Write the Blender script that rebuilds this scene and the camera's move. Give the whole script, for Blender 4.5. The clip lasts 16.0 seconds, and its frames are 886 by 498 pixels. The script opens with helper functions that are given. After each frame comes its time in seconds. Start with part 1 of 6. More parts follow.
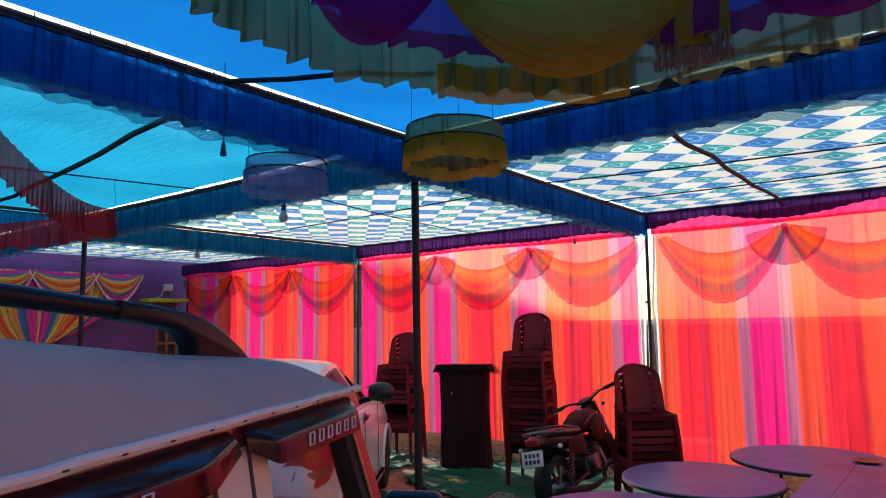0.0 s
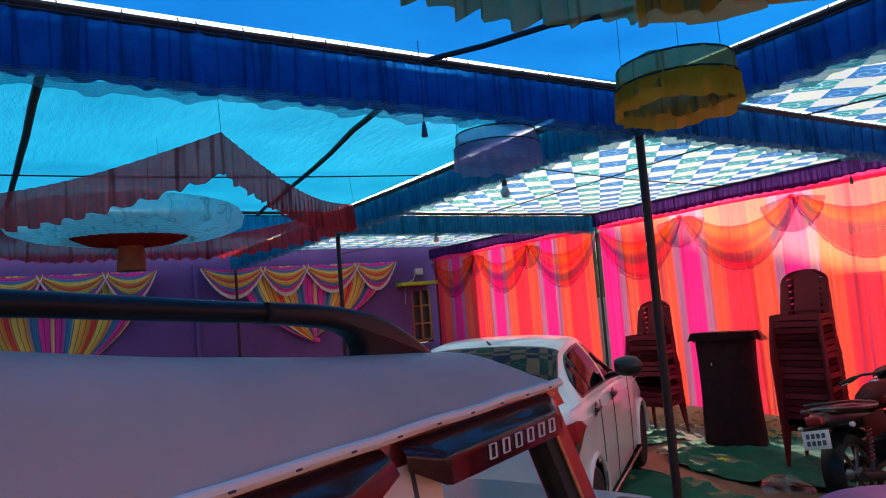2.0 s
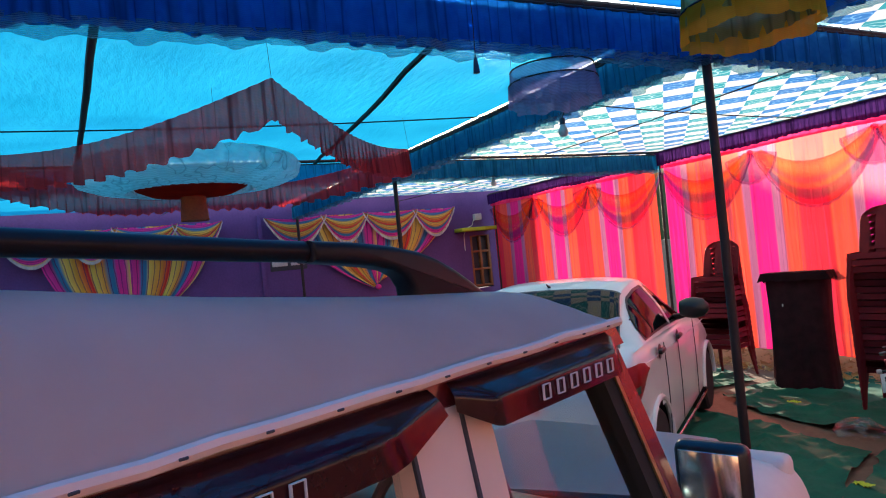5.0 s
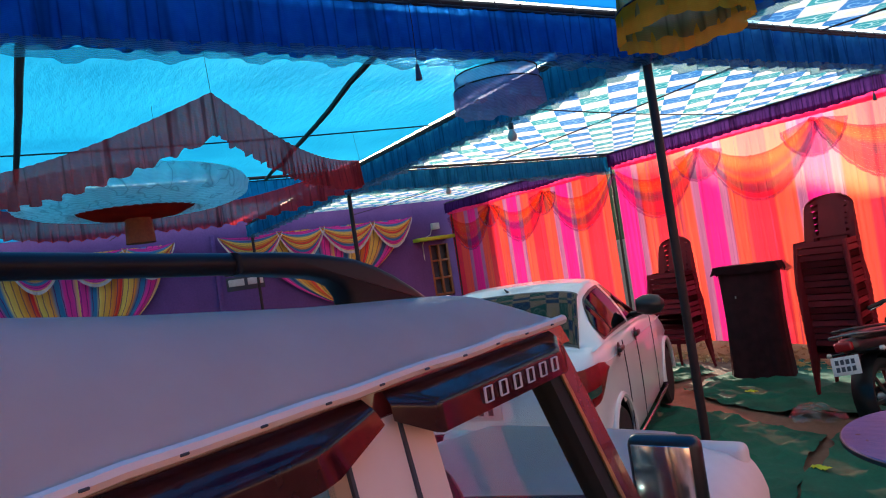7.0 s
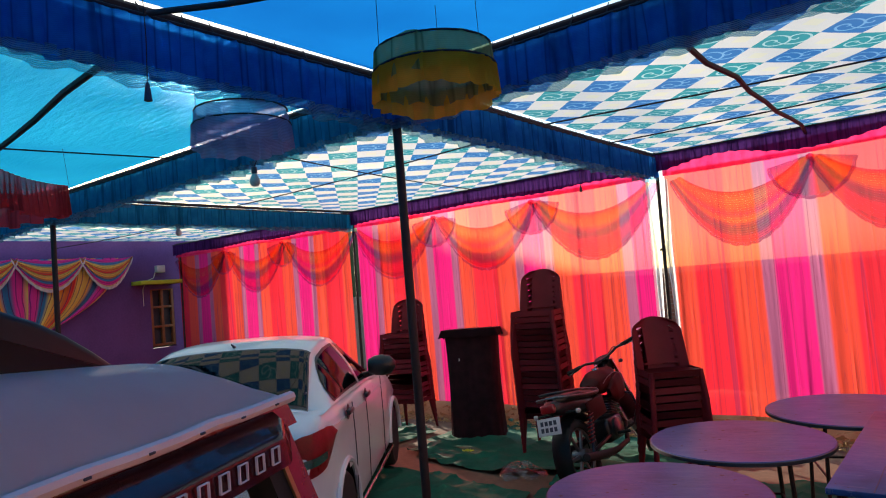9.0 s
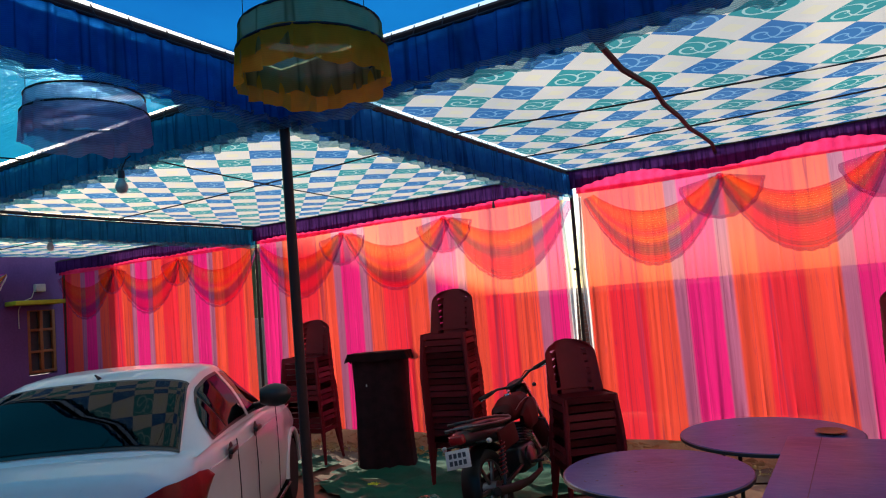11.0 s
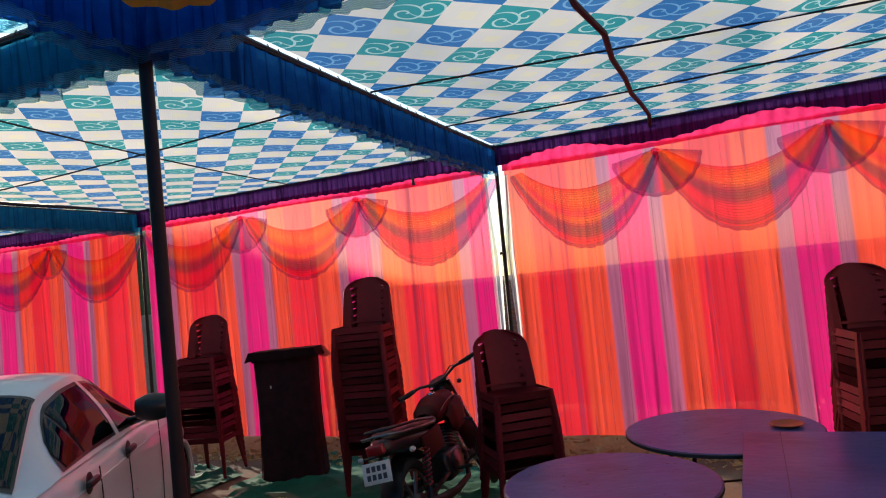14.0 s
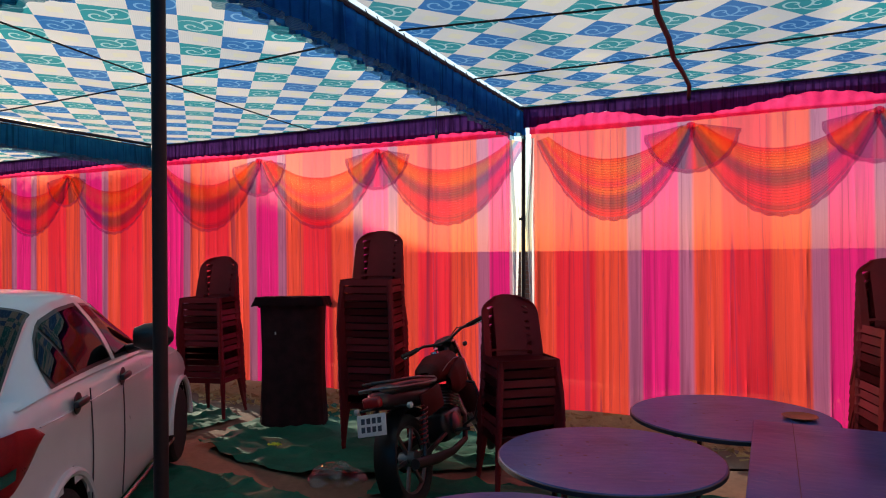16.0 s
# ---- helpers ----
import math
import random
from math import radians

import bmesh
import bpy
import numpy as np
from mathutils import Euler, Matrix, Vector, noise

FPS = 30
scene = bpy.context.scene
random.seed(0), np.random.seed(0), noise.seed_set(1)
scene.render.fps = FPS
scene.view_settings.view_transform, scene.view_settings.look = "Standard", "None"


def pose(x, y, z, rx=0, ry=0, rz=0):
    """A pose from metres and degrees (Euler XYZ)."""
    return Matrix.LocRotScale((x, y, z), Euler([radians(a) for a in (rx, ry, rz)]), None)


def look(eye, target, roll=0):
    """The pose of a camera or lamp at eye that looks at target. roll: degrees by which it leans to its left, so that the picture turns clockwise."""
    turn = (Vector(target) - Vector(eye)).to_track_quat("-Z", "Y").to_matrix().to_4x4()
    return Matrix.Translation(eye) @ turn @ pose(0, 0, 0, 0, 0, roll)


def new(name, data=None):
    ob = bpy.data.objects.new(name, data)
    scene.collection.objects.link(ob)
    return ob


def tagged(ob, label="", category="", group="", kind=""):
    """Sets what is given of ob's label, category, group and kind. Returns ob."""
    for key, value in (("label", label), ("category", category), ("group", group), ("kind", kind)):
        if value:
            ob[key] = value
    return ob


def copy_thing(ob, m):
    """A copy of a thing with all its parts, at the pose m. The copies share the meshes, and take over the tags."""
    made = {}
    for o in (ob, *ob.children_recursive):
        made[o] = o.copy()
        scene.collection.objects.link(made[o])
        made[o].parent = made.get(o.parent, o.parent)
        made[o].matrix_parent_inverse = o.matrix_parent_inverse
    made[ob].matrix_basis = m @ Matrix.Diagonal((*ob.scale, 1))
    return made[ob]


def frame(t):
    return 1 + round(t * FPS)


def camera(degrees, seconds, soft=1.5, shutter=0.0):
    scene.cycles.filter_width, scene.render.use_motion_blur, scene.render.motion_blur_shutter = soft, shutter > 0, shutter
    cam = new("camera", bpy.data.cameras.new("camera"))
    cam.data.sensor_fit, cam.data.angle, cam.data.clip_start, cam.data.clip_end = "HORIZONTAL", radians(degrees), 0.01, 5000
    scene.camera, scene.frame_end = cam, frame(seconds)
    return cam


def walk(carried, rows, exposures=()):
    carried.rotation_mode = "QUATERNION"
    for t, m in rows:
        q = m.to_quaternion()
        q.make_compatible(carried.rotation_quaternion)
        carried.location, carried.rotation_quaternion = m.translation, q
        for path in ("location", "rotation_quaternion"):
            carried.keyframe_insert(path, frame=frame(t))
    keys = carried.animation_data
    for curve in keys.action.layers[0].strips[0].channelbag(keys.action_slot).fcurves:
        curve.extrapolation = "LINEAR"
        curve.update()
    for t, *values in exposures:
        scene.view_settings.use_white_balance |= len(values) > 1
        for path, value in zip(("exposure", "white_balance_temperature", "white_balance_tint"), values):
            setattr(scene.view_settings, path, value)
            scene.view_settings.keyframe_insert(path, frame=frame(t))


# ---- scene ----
cam = camera(67.3, 16.0, 1.1)
PATH = [
    (0, (2.685, -3.266, 1.822), (1.487, -1.68, 2.039), -1.0),
    (0.5, (2.651, -3.168, 1.83), (1.383, -1.639, 2.06), -2.9),
    (1, (2.61, -3.03, 1.858), (1.189, -1.637, 2.065), -4.9),
    (1.5, (2.604, -3.01, 1.843), (1.02, -1.803, 2.035), -5.0),
    (2, (2.595, -3.019, 1.841), (0.905, -1.964, 2.008), -4.6),
    (2.5, (2.566, -3.017, 1.835), (0.837, -2.019, 1.944), -4.0),
    (3, (2.565, -3.019, 1.83), (0.813, -2.058, 1.903), -3.5),
    (3.5, (2.561, -2.999, 1.825), (0.792, -2.069, 1.907), -4.6),
    (4, (2.566, -3.002, 1.825), (0.778, -2.108, 1.889), -4.3),
    (6.5, (2.538, -2.93, 1.822), (0.771, -1.992, 1.815), -8.7),
    (7, (2.552, -2.931, 1.81), (0.818, -1.935, 1.849), -8.6),
    (7.5, (2.507, -2.9, 1.818), (0.885, -1.73, 1.839), -6.4),
    (8, (2.481, -2.895, 1.834), (1.022, -1.531, 1.943), -4.7),
    (8.5, (2.457, -2.881, 1.835), (1.146, -1.374, 1.937), -5.1),
    (9, (2.417, -2.814, 1.824), (1.2, -1.23, 1.932), -4.8),
    (9.5, (2.393, -2.72, 1.83), (1.297, -1.057, 2.012), -3.7),
    (10, (2.368, -2.629, 1.824), (1.315, -0.935, 1.967), -4.6),
    (12.5, (2.073, -2.136, 1.824), (1.141, -0.375, 1.999), -3.6),
    (13, (2.002, -2.049, 1.807), (1.143, -0.259, 2.047), -3.4),
    (13.5, (1.945, -1.912, 1.815), (1.22, -0.054, 1.968), -4.6),
    (14, (1.912, -1.851, 1.806), (1.133, -0.012, 1.9), -5.8),
    (14.5, (1.906, -1.807, 1.791), (1.121, 0.03, 1.894), -4.9),
    (15, (1.914, -1.776, 1.753), (1.148, 0.069, 1.823), -2.3),
    (15.5, (1.882, -1.756, 1.729), (1.094, 0.082, 1.77), -1.0),
    (16, (1.876, -1.698, 1.706), (1.037, 0.118, 1.716), -0.5),
]
walk(cam, [(t, look(eye, target, roll)) for t, eye, target, roll in PATH],
     [(0, 1.53), (1.5, 1.62), (3.5, 1.93), (7.0, 1.97), (9.0, 1.46), (12.5, 1.14), (16.0, 0.97)])

# world: low sun on the far left behind the cloth, clear hazy sky
SUN = Vector((-0.865, 0.470, 0.178)).normalized()
world = bpy.data.worlds.new("sky")
scene.world = world
world.use_nodes = True
wn = world.node_tree.nodes
sky = wn.new("ShaderNodeTexSky")
sky.sky_type = "NISHITA"
sky.sun_disc = False
sky.sun_elevation = math.asin(SUN.z)
sky.sun_rotation = math.atan2(SUN.x, SUN.y)
sky.dust_density = 0.6
wn["Background"].inputs[1].default_value = 0.15
world.node_tree.links.new(sky.outputs[0], wn["Background"].inputs[0])
sun_data = bpy.data.lights.new("sun", "SUN")
sun_data.energy, sun_data.angle, sun_data.color = 4.0, radians(0.6), (1.0, 0.86, 0.68)
sun = new("sun", sun_data)
sun.matrix_world = look((0, 0, 0), -SUN)

# ---------- materials ----------


def node(nt, kind, **ins):
    n = nt.nodes.new(kind)
    for k, v in ins.items():
        n.inputs[k.replace("_", " ")].default_value = v
    return n


def rgba(c):
    return (c[0], c[1], c[2], 1.0)


def start(name):
    m = bpy.data.materials.new(name)
    m.use_nodes = True
    nt = m.node_tree
    nt.nodes.clear()
    out = nt.nodes.new("ShaderNodeOutputMaterial")
    return m, nt, out


def coords(nt, scale=(1, 1, 1)):
    tc = nt.nodes.new("ShaderNodeTexCoord")
    mp = nt.nodes.new("ShaderNodeMapping")
    mp.inputs["Scale"].default_value = scale
    nt.links.new(tc.outputs["Object"], mp.inputs[0])
    return mp.outputs[0]


def maths(nt, op, a, b=None, c=None):
    n = nt.nodes.new("ShaderNodeMath")
    n.operation = op
    for i, v in enumerate((a, b, c)):
        if v is None:
            continue
        if isinstance(v, (int, float)):
            n.inputs[i].default_value = v
        else:
            nt.links.new(v, n.inputs[i])
    return n.outputs[0]


def mixcol(nt, fac, a, b):
    n = nt.nodes.new("ShaderNodeMix")
    n.data_type = "RGBA"
    for sock, v in ((n.inputs[0], fac), (n.inputs[6], a), (n.inputs[7], b)):
        if isinstance(v, (int, float)):
            sock.default_value = v
        elif isinstance(v, (tuple, list)):
            sock.default_value = rgba(v)
        else:
            nt.links.new(v, sock)
    return n.outputs[2]


def ramp(nt, fac, stops, mode="LINEAR"):
    n = nt.nodes.new("ShaderNodeValToRGB")
    n.color_ramp.interpolation = mode
    el = n.color_ramp.elements
    while len(el) < len(stops):
        el.new(0.5)
    for e, (p, c) in zip(el, stops):
        e.position, e.color = p, rgba(c)
    nt.links.new(fac, n.inputs[0])
    return n.outputs[0]


def noisy(nt, vec, scale, detail=4.0, rough=0.6):
    n = node(nt, "ShaderNodeTexNoise", Scale=scale, Detail=detail, Roughness=rough)
    nt.links.new(vec, n.inputs["Vector"])
    return n.outputs["Fac"]


def solid(name, col, col2=None, rough=0.5, metal=0.0, scale=6.0, fine=60.0, bump=0.1, coat=0.0, spec=0.5):
    """An opaque surface with stains at two scales and a fine relief."""
    m, nt, out = start(name)
    col2 = col2 or tuple(c * 0.7 for c in col)
    v = coords(nt)
    big, small = noisy(nt, v, scale), noisy(nt, v, fine)
    f = maths(nt, "MULTIPLY_ADD", small, 0.35, maths(nt, "MULTIPLY", big, 0.65))
    base = ramp(nt, f, [(0.35, col2), (0.62, col)])
    p = node(nt, "ShaderNodeBsdfPrincipled", Metallic=metal)
    p.inputs["Coat Weight"].default_value = coat
    p.inputs["Specular IOR Level"].default_value = spec
    nt.links.new(base, p.inputs["Base Color"])
    nt.links.new(maths(nt, "MULTIPLY_ADD", f, 0.25, rough - 0.12), p.inputs["Roughness"])
    b = node(nt, "ShaderNodeBump", Strength=bump, Distance=0.01)
    nt.links.new(f, b.inputs["Height"])
    nt.links.new(b.outputs[0], p.inputs["Normal"])
    nt.links.new(p.outputs[0], out.inputs[0])
    return m


def sheet(nt, out, col, see=0.2, trans=0.65, tint=None, bumpsrc=None, strength=0.3):
    """Cloth that lets light through: part open weave, part scattering."""
    dif = nt.nodes.new("ShaderNodeBsdfDiffuse")
    tra = nt.nodes.new("ShaderNodeBsdfTranslucent")
    tp = nt.nodes.new("ShaderNodeBsdfTransparent")
    for n in (dif, tra):
        if isinstance(col, tuple):
            n.inputs["Color"].default_value = rgba(col)
        else:
            nt.links.new(col, n.inputs["Color"])
    tint = tint if tint is not None else col
    if isinstance(tint, tuple):
        tp.inputs["Color"].default_value = rgba(tint)
    else:
        nt.links.new(tint, tp.inputs["Color"])
    if bumpsrc is not None:
        b = node(nt, "ShaderNodeBump", Strength=strength, Distance=0.02)
        nt.links.new(bumpsrc, b.inputs["Height"])
        nt.links.new(b.outputs[0], dif.inputs["Normal"])
        nt.links.new(b.outputs[0], tra.inputs["Normal"])
    m1 = nt.nodes.new("ShaderNodeMixShader")
    m1.inputs[0].default_value = trans
    nt.links.new(dif.outputs[0], m1.inputs[1])
    nt.links.new(tra.outputs[0], m1.inputs[2])
    m2 = nt.nodes.new("ShaderNodeMixShader")
    if isinstance(see, (int, float)):
        m2.inputs[0].default_value = see
    else:
        nt.links.new(see, m2.inputs[0])
    nt.links.new(m1.outputs[0], m2.inputs[1])
    nt.links.new(tp.outputs[0], m2.inputs[2])
    nt.links.new(m2.outputs[0], out.inputs[0])
    return m2


def cloth(name, col, col2=None, see=0.2, trans=0.65, tint=None, scale=8.0, weave=900.0, pleat=0.0):
    m, nt, out = start(name)
    v = coords(nt)
    f = noisy(nt, v, scale)
    col2 = col2 or tuple(c * 0.75 for c in col)
    c = ramp(nt, f, [(0.35, col2), (0.65, col)])
    w = node(nt, "ShaderNodeTexWave", Scale=weave / 20.0, Distortion=1.0)
    w.bands_direction = "Z"
    nt.links.new(v, w.inputs["Vector"])
    s = maths(nt, "MULTIPLY_ADD", w.outputs["Fac"], see * 0.6, see * 0.7)
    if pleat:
        # fold shade painted as darker upright lines, denser like doubled gathered cloth
        g = fold_shade(nt, pleat)
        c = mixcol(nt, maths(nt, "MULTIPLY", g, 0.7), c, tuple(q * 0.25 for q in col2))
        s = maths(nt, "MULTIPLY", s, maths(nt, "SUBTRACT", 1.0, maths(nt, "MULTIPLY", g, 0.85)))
    sheet(nt, out, c, s, trans, tint, f)
    return m


def fold_shade(nt, per_metre, width=0.035, axis_scale=(1, 1, 0.02)):
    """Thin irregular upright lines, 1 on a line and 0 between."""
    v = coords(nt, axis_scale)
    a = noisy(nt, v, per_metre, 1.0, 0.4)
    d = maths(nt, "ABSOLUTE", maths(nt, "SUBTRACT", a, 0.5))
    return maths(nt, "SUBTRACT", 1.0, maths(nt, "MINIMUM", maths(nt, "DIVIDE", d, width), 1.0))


def stripes(name, period, stops, see, trans, axis="X", phase=0.0, line=0.0, soft=0.0, pale=0.3, pleat=0.0):
    """Striped sheer cloth; stops give the colours over one period."""
    m, nt, out = start(name)
    v = coords(nt)
    sep = nt.nodes.new("ShaderNodeSeparateXYZ")
    if axis in ("UV", "UVX"):
        tc = nt.nodes.new("ShaderNodeTexCoord")
        nt.links.new(tc.outputs["UV"], sep.inputs[0])
        x = sep.outputs["Y" if axis == "UV" else "X"]
    else:
        nt.links.new(v, sep.inputs[0])
        x = sep.outputs[axis]
    wob = noisy(nt, v, 1.3, 2.0)
    x = maths(nt, "MULTIPLY_ADD", wob, soft, x)
    f = maths(nt, "FRACT", maths(nt, "MULTIPLY_ADD", x, 1.0 / period, phase))
    c = ramp(nt, f, stops)
    fine = noisy(nt, coords(nt, (60, 60, 2)), 1.0, 3.0)
    c2 = mixcol(nt, maths(nt, "MULTIPLY", fine, 0.35), c, (0.25, 0.04, 0.06))
    if line:
        w = maths(nt, "FRACT", maths(nt, "MULTIPLY_ADD", x, line, maths(nt, "MULTIPLY", wob, 1.5)))
        dark = maths(nt, "LESS_THAN", w, 0.15)
        c2 = mixcol(nt, maths(nt, "MULTIPLY", dark, 0.8), c2, (0.12, 0.03, 0.12))
        c = mixcol(nt, maths(nt, "MULTIPLY", dark, 0.55), c, (0.25, 0.06, 0.22))
    tint = mixcol(nt, pale, c, (1.0, 0.78, 0.72))
    if line:
        tint = mixcol(nt, maths(nt, "MULTIPLY", dark, 0.7), tint, (0.16, 0.05, 0.16))
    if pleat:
        # dark lines of the hanging folds, their shade painted into colour and tint
        g = maths(nt, "MAXIMUM", fold_shade(nt, pleat, 0.012, (1, 0.02, 0.012)), maths(nt, "MULTIPLY", fold_shade(nt, pleat * 2.7, 0.018, (1, 0.02, 0.03)), 0.45))
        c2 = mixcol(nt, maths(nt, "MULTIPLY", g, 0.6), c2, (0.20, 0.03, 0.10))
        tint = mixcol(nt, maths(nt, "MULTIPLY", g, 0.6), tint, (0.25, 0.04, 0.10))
    sheet(nt, out, c2, see, trans, tint, fine, 0.15)
    return m


ORANGE, RED, PINK, MAUVE = (0.95, 0.080, 0.042), (0.92, 0.022, 0.045), (0.90, 0.010, 0.24), (0.45, 0.13, 0.28)
TEAL, YELLOW = (0.05, 0.34, 0.46), (0.98, 0.66, 0.06)
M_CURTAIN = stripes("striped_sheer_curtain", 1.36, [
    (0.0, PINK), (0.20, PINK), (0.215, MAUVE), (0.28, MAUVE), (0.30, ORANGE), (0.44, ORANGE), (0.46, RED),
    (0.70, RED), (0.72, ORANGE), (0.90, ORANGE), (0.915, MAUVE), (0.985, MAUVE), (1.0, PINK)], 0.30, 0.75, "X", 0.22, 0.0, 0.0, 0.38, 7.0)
S_ORANGE, S_YELLOW, S_PINK, S_MAUVE, S_TEAL = (1.0, 0.42, 0.06), (1.0, 0.78, 0.16), (0.95, 0.06, 0.38), (0.20, 0.12, 0.46), (0.02, 0.26, 0.46)
M_SWAG = stripes("striped_swag_cloth", 1.0, [
    (0.0, RED), (0.06, S_ORANGE), (0.18, S_YELLOW), (0.34, S_ORANGE), (0.46, S_PINK), (0.58, S_YELLOW), (0.68, S_MAUVE),
    (0.76, S_TEAL), (0.86, S_MAUVE), (0.93, S_PINK), (1.0, S_PINK)], 0.82, 0.85, "UV", 0.0, 22.0, 0.0, 0.46)
M_SWAGPINK = stripes("pink_swag_cloth", 1.0, [
    (0.0, S_PINK), (0.1, S_ORANGE), (0.28, S_YELLOW), (0.42, S_MAUVE), (0.50, S_TEAL), (0.58, S_MAUVE), (0.68, S_PINK), (0.86, S_PINK), (0.94, S_MAUVE), (1.0, S_PINK)],
    0.82, 0.85, "UV", 0.0, 22.0, 0.0, 0.46)
M_ROSETTE = stripes("rosette_cloth", 1.0, [
    (0.0, S_MAUVE), (0.12, S_ORANGE), (0.26, S_YELLOW), (0.36, S_TEAL), (0.44, S_TEAL), (0.48, S_PINK), (0.52, S_PINK), (0.56, S_TEAL), (0.64, S_TEAL), (0.74, S_YELLOW), (0.88, S_ORANGE), (1.0, S_MAUVE)],
    0.86, 0.85, "UVX", 0.0, 0.0, 0.0, 0.42)
M_DRAPE = stripes("rainbow_drape", 1.0, [
    (0.0, S_PINK), (0.1, S_PINK), (0.14, S_TEAL), (0.20, S_TEAL), (0.24, S_YELLOW), (0.38, S_ORANGE), (0.5, RED), (0.54, S_YELLOW), (0.68, S_ORANGE),
    (0.74, S_TEAL), (0.80, S_TEAL), (0.84, S_PINK), (0.94, S_PINK), (1.0, S_YELLOW)], 0.0, 0.12, "UV", 0.0, 14.0, 0.0, 0.3)
# for the unseen walls: paler and sheerer, so more pink light gets in
M_CLOSING = cloth("pale_red_sheer_cloth", (0.95, 0.30, 0.26), (0.90, 0.20, 0.18), 0.6, 0.8, (1.0, 0.55, 0.46), 1.5)
M_LACE = cloth("mauve_lace", (0.40, 0.10, 0.28), (0.28, 0.07, 0.22), 0.6, 0.6, (0.80, 0.55, 0.74))
M_PINKBAND = cloth("pink_lace_band", (0.9, 0.06, 0.22), (0.75, 0.03, 0.15), 0.2, 0.7)
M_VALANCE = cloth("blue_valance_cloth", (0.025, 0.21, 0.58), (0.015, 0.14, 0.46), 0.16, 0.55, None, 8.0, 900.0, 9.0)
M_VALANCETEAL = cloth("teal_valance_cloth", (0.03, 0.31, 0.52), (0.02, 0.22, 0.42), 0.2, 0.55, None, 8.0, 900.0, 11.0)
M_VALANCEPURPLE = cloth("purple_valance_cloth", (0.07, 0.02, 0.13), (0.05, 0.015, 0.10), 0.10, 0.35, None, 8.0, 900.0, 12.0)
M_MESHTRIM = cloth("grey_net_trim", (0.15, 0.32, 0.42), None, 0.45, 0.5, (0.5, 0.8, 0.9))
M_BLUE = cloth("deep_blue_cloth", (0.011, 0.26, 0.70), (0.009, 0.20, 0.60), 0.02, 0.82, None, 0.8)
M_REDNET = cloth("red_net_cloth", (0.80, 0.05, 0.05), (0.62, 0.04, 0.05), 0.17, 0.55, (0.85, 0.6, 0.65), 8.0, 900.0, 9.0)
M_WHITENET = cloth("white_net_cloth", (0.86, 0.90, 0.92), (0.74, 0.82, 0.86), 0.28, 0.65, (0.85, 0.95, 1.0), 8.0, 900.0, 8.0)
M_RED = cloth("red_cloth", (0.75, 0.05, 0.03), (0.6, 0.035, 0.03), 0.03, 0.55)
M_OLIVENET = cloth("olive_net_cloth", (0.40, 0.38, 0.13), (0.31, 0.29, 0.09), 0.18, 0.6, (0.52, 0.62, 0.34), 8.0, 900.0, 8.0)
M_MUSTARD = cloth("mustard_cloth", (0.75, 0.42, 0.03), (0.6, 0.33, 0.025), 0.10, 0.6, (0.9, 0.8, 0.4))
M_PURPLENET = cloth("purple_net_cloth", (0.36, 0.02, 0.20), (0.26, 0.015, 0.16), 0.18, 0.55, (0.6, 0.3, 0.7))
M_LAVENDER = cloth("lavender_net_cloth", (0.36, 0.38, 0.55), (0.30, 0.32, 0.46), 0.36, 0.6, (0.62, 0.66, 0.85))


def tarp():
    """Crinkled plastic sheet: soft glow round the sun besides the even scatter."""
    m, nt, out = start("light_blue_tarpaulin")
    v = coords(nt)
    cr = noisy(nt, coords(nt, (1, 3.0, 1)), 7.0, 6.0, 0.62)
    big = noisy(nt, v, 0.9, 2.0)
    c = ramp(nt, big, [(0.3, (0.010, 0.32, 0.54)), (0.7, (0.020, 0.42, 0.67))])
    s = sheet(nt, out, c, 0.02, 0.8, None, cr, 0.35)
    g = node(nt, "ShaderNodeBsdfRefraction", Roughness=0.34, IOR=1.12)
    g.inputs["Color"].default_value = (0.35, 0.75, 1.0, 1.0)
    b = node(nt, "ShaderNodeBump", Strength=0.8, Distance=0.03)
    nt.links.new(cr, b.inputs["Height"])
    nt.links.new(b.outputs[0], g.inputs["Normal"])
    mx = nt.nodes.new("ShaderNodeMixShader")
    mx.inputs[0].default_value = 0.035
    nt.links.new(s.outputs[0], mx.inputs[1])
    nt.links.new(g.outputs[0], mx.inputs[2])
    nt.links.new(mx.outputs[0], out.inputs[0])
    return m


M_TARP = tarp()


